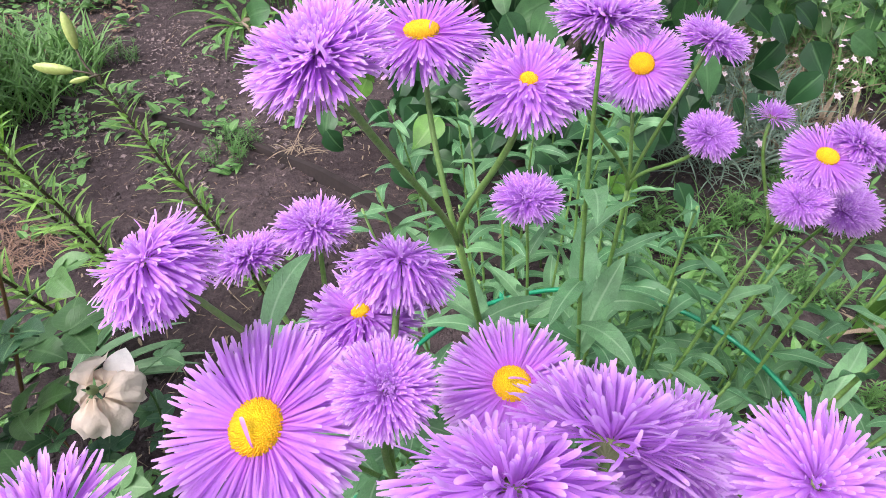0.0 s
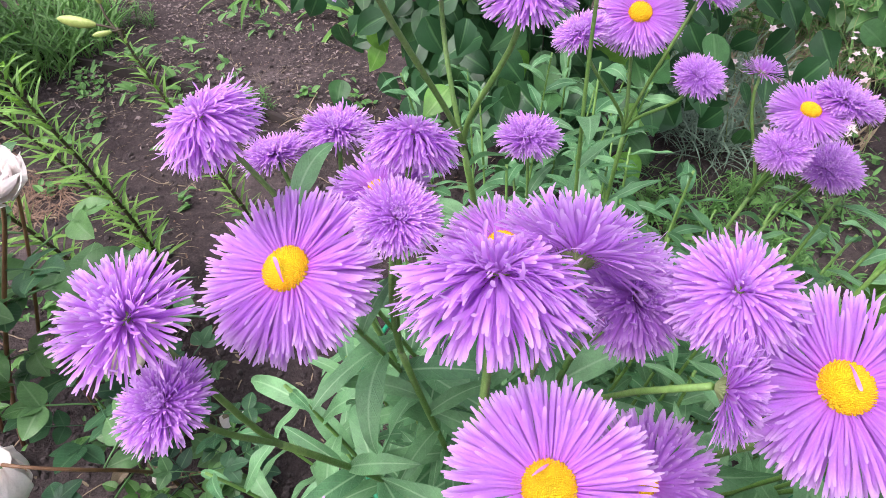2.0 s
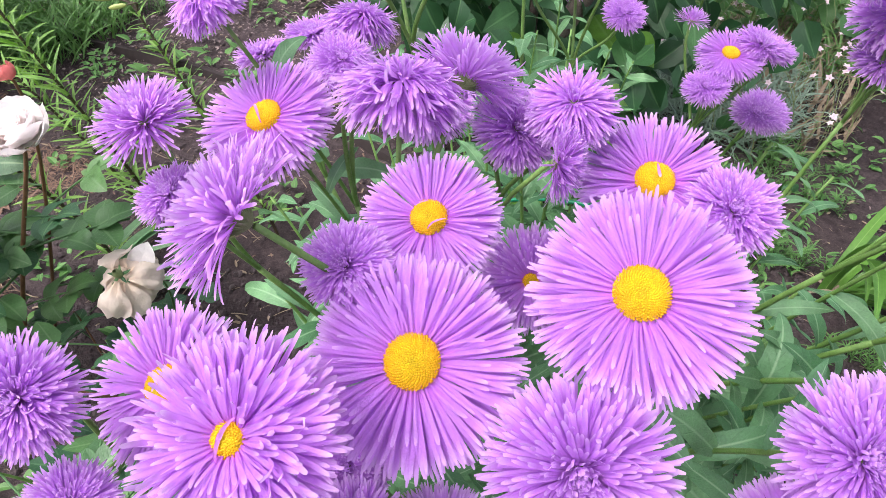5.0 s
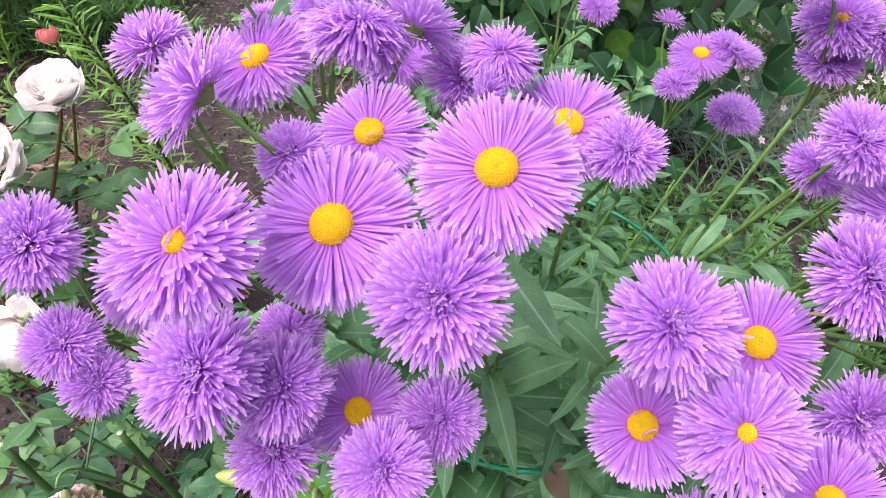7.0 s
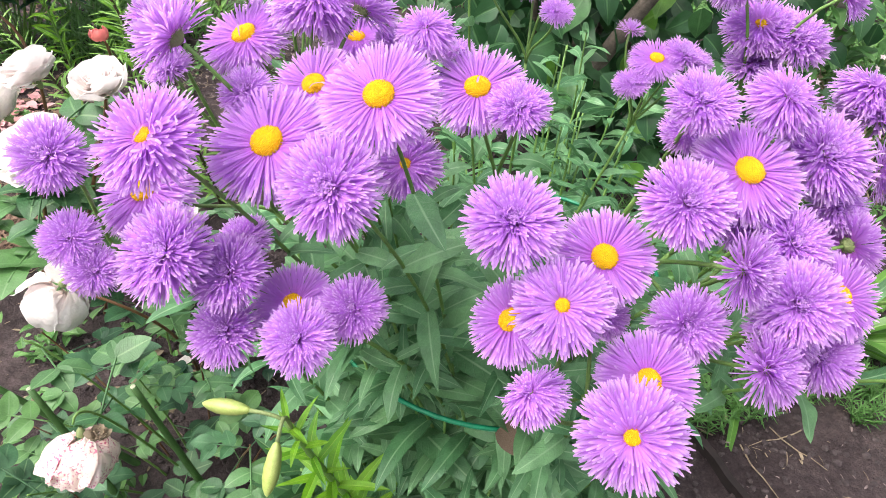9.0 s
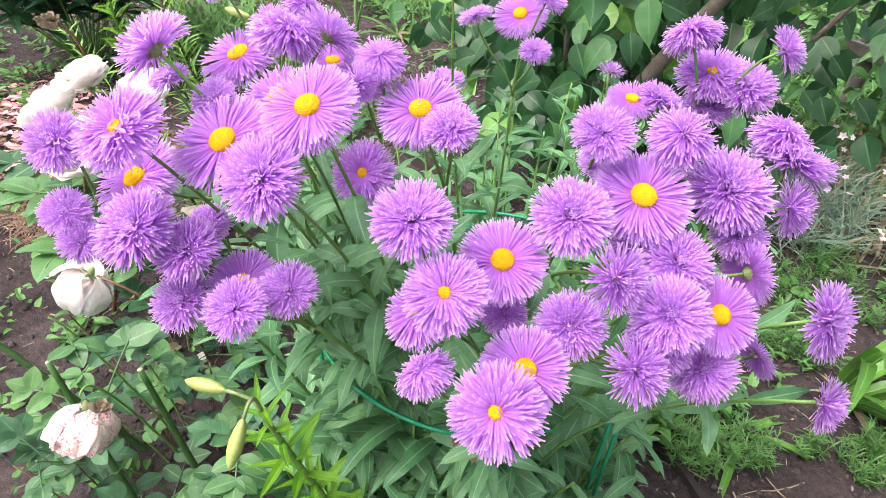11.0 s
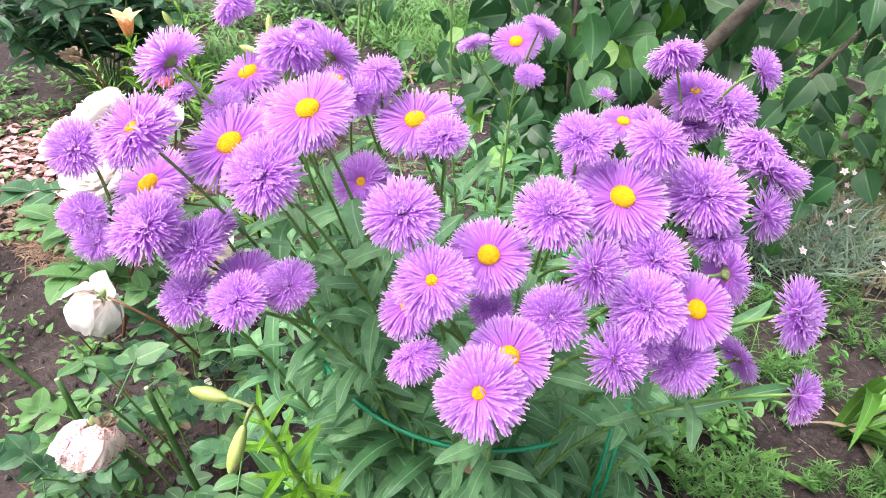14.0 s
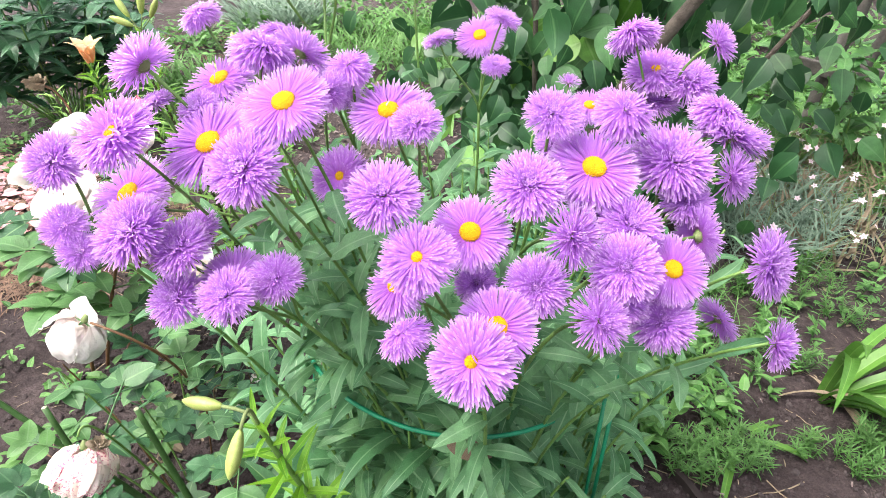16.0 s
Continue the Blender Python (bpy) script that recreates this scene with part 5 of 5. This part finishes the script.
def scatter(name, label, category, mat, shapes, n, pick, size, lift=(0.0, 0.0), rise=(0.3, 1.2), seed=1, parent=None):
    """Many small leaves on the ground as one piece of stuff."""
    rg = random.Random(seed)
    bt = Batch()
    for i in range(n):
        x, y = pick(rg)
        an = rg.uniform(0, 6.28)
        bt.add(shapes[rg.randrange(len(shapes))], at(on_ground(x, y, rg.uniform(*lift)), aim((math.cos(an), math.sin(an), rg.uniform(*rise))), rg.uniform(*size)))
    return thing(name, (0, 0, 0), label, category, kind="stuff", mesh=bt.mesh(name, mat))


def disk(x, y, rx, ry=None):
    ry = ry or rx

    def pick(rg):
        a, r = rg.uniform(0, 6.28), math.sqrt(rg.random())
        return x + rx * r * math.cos(a), y + ry * r * math.sin(a)
    return pick


scatter("pinks_mound", "grey-green mound of fine needle-like pinks leaves", "plant", GREYGREEN, MOUND, 2600, disk(0.58, 1.68, 0.24, 0.32), (0.06, 0.13), (0.0, 0.06), (0.2, 1.6), 21)
SMALL = []
for k in range(3):
    rg = random.Random(580 + k)
    bt = Batch()
    for i in range(5):
        bt.add(blade(0.0085, 0.0065, radians(20), 4, 0.1, ovate, 0, 0.1, rg), Matrix.Rotation(i * 1.2566, 4, "Z") @ Matrix.Rotation(-0.3, 4, "Y"))
    SMALL.append(bt.mesh("small_flower", PINK_PETAL))
rp = random.Random(22)
for i in range(92):
    x, y = disk(0.74, 1.72, 0.28, 0.42)(rp)
    h = rp.uniform(0.10, 0.22)
    b = on_ground(x, y)
    ob = thing("pinks_flower", b, "tiny pale pink flower on a thin grey-green stalk", "flower", "small pinks flowers")
    q = bezier((0, 0, 0), (0.01, 0, h * 0.4), (rp.uniform(-0.05, 0.05), rp.uniform(-0.05, 0.05), h * 0.8), (rp.uniform(-0.06, 0.06), rp.uniform(-0.06, 0.06), h), 7)
    part("stalk", build("stalk", *tube(q, [0.0009] * 7, 5)[:2], CALYX), ob)
    part("petals", SMALL[i % 3], ob, at(q[-1], basis((rp.gauss(0, 0.5), rp.gauss(-0.3, 0.5), 1)), rp.uniform(0.9, 1.6)))

# ---- weeds, grass and litter ----
OVAL = shape_set(5, 600, 0.5, 0.75, 5, 60, ovate, 5)
NEEDLE = shape_set(4, 620, 0.10, 0.16, 0, 40, linear, 4)
BLADES = shape_set(5, 640, 0.035, 0.055, 20, 110, linear, 7)
LONGW = shape_set(4, 660, 0.2, 0.3, 10, 70, lance, 6)


def tufts(rg_pick, n, per, reach):
    """Places gathered in small plants rather than spread evenly."""
    rg0 = random.Random(n * 7 + per)
    cs = [rg_pick(rg0) for _ in range(n)]

    def pick(rg):
        c = cs[rg.randrange(n)]
        return c[0] + rg.gauss(0, reach), c[1] + rg.gauss(0, reach)
    return pick


def spires(name, label, places, mat, seed, height=(0.06, 0.13), leaf=(0.012, 0.024), shapes=None, step=0.006):
    """Little upright weeds, each a thin stalk ringed with narrow leaves."""
    rg = random.Random(seed)
    bt = Batch()
    shapes = shapes or NEEDLE
    for x, y in places:
        h = rg.uniform(*height)
        b = on_ground(x, y)
        tip = Vector((rg.gauss(0, 0.25) * h, rg.gauss(0, 0.25) * h, h))
        bt.add(tube([b, b + tip * 0.5, b + tip], [0.0012, 0.001, 0.0006], 4), Matrix())
        for j in range(int(h / step)):
            s = 0.1 + 0.9 * rg.random()
            an = rg.uniform(0, 6.28)
            bt.add(shapes[rg.randrange(len(shapes))], at(b + tip * s, aim((math.cos(an), math.sin(an), rg.uniform(0.1, 1.0))), rg.uniform(*leaf)))
    return thing(name, (0, 0, 0), label, "weeds", kind="stuff", mesh=bt.mesh(name, mat))


rw = random.Random(31)
spires("feathery_weeds", "soft feathery green seedlings on dark soil", [disk(x, y, r)(rw) for x, y, r, k in ((0.47, 0.63, 0.05, 26), (0.55, 0.69, 0.05, 24), (0.665, 0.735, 0.022, 8), (0.75, 0.75, 0.04, 18), (0.80, 0.80, 0.04, 12), (0.60, 1.00, 0.05, 12), (0.62, 1.22, 0.08, 26), (0.72, 1.34, 0.08, 24), (0.78, 1.20, 0.05, 8), (0.66, 0.98, 0.04, 10), (-0.70, 1.42, 0.08, 26), (-1.30, 1.95, 0.06, 14), (0.30, 1.14, 0.08, 20), (0.46, 1.05, 0.07, 20)) for _ in range(k)], FEATHER, 32, (0.035, 0.078), (0.012, 0.026), None, 0.0022)
scatter("low_weeds", "low broad-leaved green weeds between the plants", "weeds", WEED, OVAL, 2000, tufts(disk(1.05, 2.15, 0.60, 0.42), 130, 1, 0.03), (0.012, 0.038), (0.0, 0.06), (0.0, 0.9), 33)
scatter("low_weeds", "low broad-leaved green weeds along the bed", "weeds", WEED, OVAL, 1000, tufts(disk(0.32, 0.82, 0.18, 0.20), 55, 2, 0.025), (0.014, 0.042), (0.0, 0.09), (0.0, 0.9), 34)
scatter("low_weeds", "sparse weeds on the dark soil by the pinks", "weeds", WEED, OVAL + NEEDLE, 280, tufts(disk(0.80, 1.35, 0.28, 0.24), 30, 9, 0.02), (0.012, 0.034), (0.0, 0.04), (0.0, 0.9), 52)
scatter("low_weeds", "scattered small green weeds on bare soil", "weeds", WEED, OVAL, 420, tufts(disk(-0.85, 1.0, 0.75, 0.75), 34, 3, 0.02), (0.012, 0.034), (0.0, 0.03), (0.0, 0.8), 35)
scatter("low_weeds", "small green weeds under the rose bushes", "weeds", WEED, OVAL, 420, tufts(disk(-0.66, 0.34, 0.46, 0.26), 40, 4, 0.018), (0.012, 0.030), (0.0, 0.05), (0.0, 0.8), 36)
scatter("far_weeds", "green weeds and herbs at the back of the bed", "weeds", WEED, LONGW + OVAL, 5200, tufts(disk(0.3, 3.05, 2.8, 0.85), 360, 5, 0.06), (0.02, 0.075), (0.0, 0.12), (0.1, 1.4), 37)
scatter("grass_patch", "tuft of long fresh green grass", "grass", GRASS, BLADES, 1000, disk(-1.56, 1.70, 0.26, 0.36), (0.10, 0.22), (0.0, 0.0), (0.9, 3.0), 38)
scatter("grass_patch", "thin grass and herbs behind the strap leaves", "grass", GRASS, BLADES, 2400, disk(-0.55, 2.95, 1.1, 0.55), (0.10, 0.22), (0.0, 0.0), (0.6, 2.5), 39)
scatter("fescue_tuft", "blue-grey fine grass tuft at the back", "grass", GREYGREEN, BLADES, 900, disk(-1.95, 2.95, 0.26, 0.2), (0.16, 0.32), (0.0, 0.0), (0.6, 2.5), 49)
scatter("low_weeds", "scattered green weeds on the litter", "weeds", WEED, OVAL + LONGW, 600, tufts(disk(-1.3, 1.9, 0.8, 0.8), 44, 8, 0.03), (0.014, 0.05), (0.0, 0.06), (0.0, 1.2), 51)
scatter("grass_patch", "thin grass beside the pinks", "grass", GRASS, BLADES, 1500, disk(1.10, 2.25, 0.5, 0.45), (0.08, 0.20), (0.0, 0.0), (0.5, 2.5), 40)
scatter("straw_litter", "dry straw and stem bits lying on the soil", "litter", DRY, BLADES, 700, tufts(disk(-0.9, 0.9, 0.9, 0.9), 60, 6, 0.08), (0.015, 0.055), (0.001, 0.006), (-0.05, 0.1), 41)
scatter("straw_litter", "heap of dry brown needles on the soil", "litter", CHIP, BLADES, 900, disk(-1.02, 0.60, 0.16, 0.10), (0.03, 0.08), (0.001, 0.02), (-0.1, 0.25), 42)
scatter("straw_litter", "dry straw and stem bits on the soil by the weeds", "litter", DRY, BLADES, 200, tufts(disk(0.7, 1.1, 0.5, 0.6), 50, 7, 0.06), (0.010, 0.03), (0.001, 0.008), (-0.05, 0.12), 43)
scatter("leaf_litter", "crumbled brown leaf bits on the soil", "litter", CHIP, LONGW + NEEDLE, 1500, disk(-0.6, 1.7, 1.1, 0.9), (0.004, 0.016), (0.001, 0.005), (-0.2, 0.4), 44)
scatter("leaf_litter", "crumbled pale leaf bits on the soil", "litter", DRY, LONGW + NEEDLE, 1800, disk(-0.4, 1.3, 1.3, 1.2), (0.005, 0.024), (0.001, 0.005), (-0.2, 0.5), 45)
scatter("leaf_litter", "pale grey-brown leaf scraps on the soil", "litter", LITTER, OVAL + LONGW + NEEDLE, 2300, tufts(disk(-0.95, 1.95, 0.60, 0.50), 120, 11, 0.07), (0.004, 0.015), (0.001, 0.008), (-0.3, 0.5), 53)
scatter("straw_litter", "dry brown needles on the soil", "litter", CHIP, BLADES, 500, disk(-1.08, 1.0, 0.12, 0.10), (0.03, 0.07), (0.001, 0.015), (-0.1, 0.25), 54)
scatter("dry_stalks", "bleached dry weed lying on the soil", "litter", DRY, BLADES, 40, disk(-0.52, 1.42, 0.035, 0.06), (0.025, 0.09), (0.0, 0.03), (-0.1, 0.9), 55)
scatter("leaf_litter", "small pale scraps and root bits on the soil", "litter", LITTER, NEEDLE + LONGW, 420, disk(0.55, 0.95, 0.45, 0.5), (0.004, 0.013), (0.001, 0.004), (-0.2, 0.4), 56)
scatter("fallen_petals", "fallen pink petals on brown litter", "petals", FALLEN, OVAL, 260, disk(-1.62, 0.95, 0.24, 0.22), (0.025, 0.05), (0.002, 0.012), (-0.2, 0.4), 46)
scatter("leaf_litter", "reddish brown litter below the fallen petals", "litter", CHIP, LONGW, 1600, disk(-1.6, 0.95, 0.45, 0.4), (0.012, 0.035), (0.001, 0.008), (-0.2, 0.4), 47)

scatter("dry_stalks", "thin dry tan stalks standing among the pinks", "litter", DRY, NEEDLE, 420, disk(0.74, 1.75, 0.26, 0.35), (0.04, 0.12), (0.0, 0.03), (0.3, 2.5), 48)

DRY_OVAL = shape_set(4, 690, 0.5, 0.7, 20, 90, ovate, 7, (0.2, 0.7), 0.8)
rd = random.Random(95)
for i in range(16):
    x, y = disk(-0.42, 0.42, 0.16, 0.14)(rd)
    an = rd.uniform(0, 6.28)
    sh = DRY_OVAL[i % 4]
    thing("dry_leaf", (0, 0, 0), "curled tan dry leaf lying on the soil", "leaf", "dry leaves under the rose", mesh=build("dry_leaf", sh[0], sh[1], DRY, sh[2], sh[3])).matrix_basis = at(on_ground(x, y, 0.006), aim((math.cos(an), math.sin(an), rd.uniform(-0.1, 0.3))), rd.uniform(0.022, 0.040))

FINE = shape_set(5, 680, 0.014, 0.026, 20, 120, linear, 7)
scatter("thin_grass", "fine green grass strands among the weeds", "grass", GRASS, FINE, 300, tufts(disk(0.40, 1.08, 0.16, 0.26), 30, 14, 0.035), (0.05, 0.14), (0.0, 0.01), (0.3, 2.2), 81)
scatter("thin_grass", "grey-green fine grass strands behind the clump", "grass", GREYGREEN, FINE, 900, tufts(disk(0.64, 1.80, 0.28, 0.22), 60, 15, 0.04), (0.06, 0.15), (0.0, 0.01), (0.2, 1.8), 82)
scatter("dry_grass", "bleached dry grass strands by the pinks", "grass", DRY, FINE, 1100, tufts(disk(0.86, 2.10, 0.20, 0.26), 40, 16, 0.05), (0.06, 0.16), (0.0, 0.05), (0.1, 1.6), 83)
spires("seedlings", "dense small green seedlings behind the clump", [disk(0.46, 0.98, 0.20, 0.24)(rw) for _ in range(60)] + [disk(0.78, 1.15, 0.22, 0.30)(rw) for _ in range(14)], WEED, 84, (0.03, 0.09), (0.014, 0.034), LONGW, 0.004)
scatter("low_weeds", "mixed green weeds before the fence", "weeds", WEED, LONGW + OVAL, 2200, tufts(disk(1.15, 2.9, 0.9, 0.7), 150, 17, 0.05), (0.02, 0.07), (0.0, 0.10), (0.1, 1.3), 85)
scatter("far_weeds", "pale green weeds and grass far behind the bed", "weeds", WEED, LONGW + BLADES, 4600, tufts(disk(1.5, 5.2, 2.8, 1.7), 380, 18, 0.12), (0.05, 0.16), (0.0, 0.14), (0.2, 2.0), 86)
scatter("leaf_litter", "pale scraps and crumbs on the bare soil", "litter", LITTER, OVAL + LONGW + NEEDLE, 1300, tufts(disk(-0.95, 1.75, 0.70, 0.50), 90, 19, 0.06), (0.004, 0.020), (0.001, 0.008), (-0.3, 0.5), 87)
scatter("straw_litter", "short dry stem bits strewn over the soil", "litter", DRY, FINE, 700, tufts(disk(-0.85, 1.65, 0.75, 0.70), 90, 20, 0.08), (0.02, 0.07), (0.001, 0.008), (-0.05, 0.15), 88)
scatter("leaf_litter", "brown leaf scraps round the fallen petals", "litter", CHIP, OVAL + LONGW, 1800, disk(-1.40, 0.78, 0.36, 0.32), (0.010, 0.032), (0.001, 0.012), (-0.2, 0.5), 89)
scatter("fallen_petals", "pale pink fallen petals on brown litter", "petals", FALLEN, OVAL, 240, disk(-1.50, 0.86, 0.30, 0.22), (0.020, 0.042), (0.004, 0.016), (-0.2, 0.4), 90)

CLODS = []
for k in range(4):
    bm = bmesh.new()
    bmesh.ops.create_icosphere(bm, subdivisions=1, radius=1)
    for vv in bm.verts:
        vv.co *= 1 + 0.5 * noise.noise(vv.co * 1.3 + Vector((k * 5, 0, 0)))
    bm.verts.ensure_lookup_table()
    CLODS.append((np.array([tuple(vv.co) for vv in bm.verts]), [tuple(q.index for q in fc.verts) for fc in bm.faces], np.zeros(len(bm.verts)), np.zeros(len(bm.verts))))
    bm.free()
rc = random.Random(50)
bt = Batch()
for i in range(11500):
    x, y = disk(-0.1, 1.0, 1.5, 1.25)(rc) if i % 3 else (disk(0.30, 0.62, 0.60, 0.40) if i % 2 else disk(-0.38, 0.50, 0.36, 0.28))(rc)
    s = 0.0016 + 0.006 * rc.random() ** 3
    bt.add(CLODS[rc.randrange(4)], at(on_ground(x, y, s * 0.3), basis((rc.gauss(0, 1), rc.gauss(0, 1), rc.gauss(0, 1))), s))
thing("soil_clods", (0, 0, 0), "small dark crumbs and clods of soil", "soil", kind="stuff", mesh=bt.mesh("soil_clods", CLOD, False))

rt = random.Random(61)
for x, y in ((0.50, 0.60), (0.60, 0.66), (0.66, 0.68), (0.55, 0.60), (0.70, 0.80), (0.85, 1.15), (0.78, 1.40), (-0.55, 0.95), (-0.72, 1.1), (-0.9, 0.45), (-0.80, 0.62), (-0.45, 1.2), (0.40, 0.55)):
    an, ln = rt.uniform(0, 6.28), rt.uniform(0.06, 0.14)
    q = [on_ground(x + ln * k * math.cos(an) + rt.uniform(-0.008, 0.008), y + ln * k * math.sin(an) + rt.uniform(-0.008, 0.008), 0.003) for k in (0, 0.25, 0.5, 0.75, 1.0)]
    c = q[0].copy()
    thing("dry_twig", c, "thin pale dry root or twig lying on the soil", "twig", "twigs on the soil", mesh=build("dry_twig", *tube([w - c for w in q], [0.0014, 0.0013, 0.0011, 0.0009, 0.0006], 5)[:2], DRY))

for x, y, turn, size in ((-0.38, 0.52, 0.4, 0.045), (-0.42, 0.40, 2.0, 0.026), (-0.34, 0.44, 4.0, 0.022)):
    thing("fallen_petal", on_ground(x, y, 0.004), "fallen white rose petal on dark soil", "petal", "fallen white petals", mesh=LOOSE_PETAL[0]).matrix_basis = at(on_ground(x, y, 0.006), aim((math.cos(turn), math.sin(turn), 0.1)), size)

scatter("low_weeds", "dark green weeds at the foot of the peony", "weeds", WEED, OVAL + LONGW, 800, tufts(disk(-1.95, 1.22, 0.40, 0.34), 60, 12, 0.03), (0.014, 0.045), (0.0, 0.06), (0.0, 1.0), 62)
scatter("low_weeds", "mixed weeds on the bare ground by the peony", "weeds", WEED, OVAL + LONGW, 1400, tufts(disk(-2.25, 2.35, 0.60, 0.45), 100, 13, 0.04), (0.016, 0.055), (0.0, 0.09), (0.0, 1.2), 63)
scatter("leaf_litter", "reddish leaf scraps on the ground by the peony", "litter", CHIP, OVAL + LONGW, 1500, disk(-2.1, 2.2, 0.7, 0.6), (0.010, 0.034), (0.001, 0.02), (-0.2, 0.6), 64)

HERB = leaf_set(WEED_BIG, 5, 700, 0.34, 0.46, 20, 80, lance, 9, (0.15, 0.45), 0.4, 0.25)
rh = random.Random(71)
for x, y, h in ((0.72, 1.98, 0.42), (0.84, 2.06, 0.40), (0.62, 2.02, 0.46), (0.95, 2.12, 0.36), (0.54, 1.95, 0.40), (0.78, 2.14, 0.50), (1.05, 2.0, 0.30)):
    b = on_ground(x, y, -0.004)
    ob = thing("tall_herb", b, "tall leafy green herb growing before the fence", "plant", "herbs by the fence")
    q = bezier((0, 0, 0), (0.01, 0, h * 0.4), (rh.uniform(-0.05, 0.05), -0.03, h * 0.8), (rh.uniform(-0.08, 0.08), -0.05, h), 10)
    part("stem", build("stem", *tube(q, [0.0035 - 0.0002 * k for k in range(10)], 6)[:2], STEM), ob)
    for k in range(17):
        an = k * 2.4
        part("leaf", HERB[rh.randrange(5)], ob, at(q[min(9, 2 + k // 2)], aim((math.cos(an), math.sin(an) - 0.2, rh.uniform(-0.3, 0.6))), rh.uniform(0.08, 0.13)))
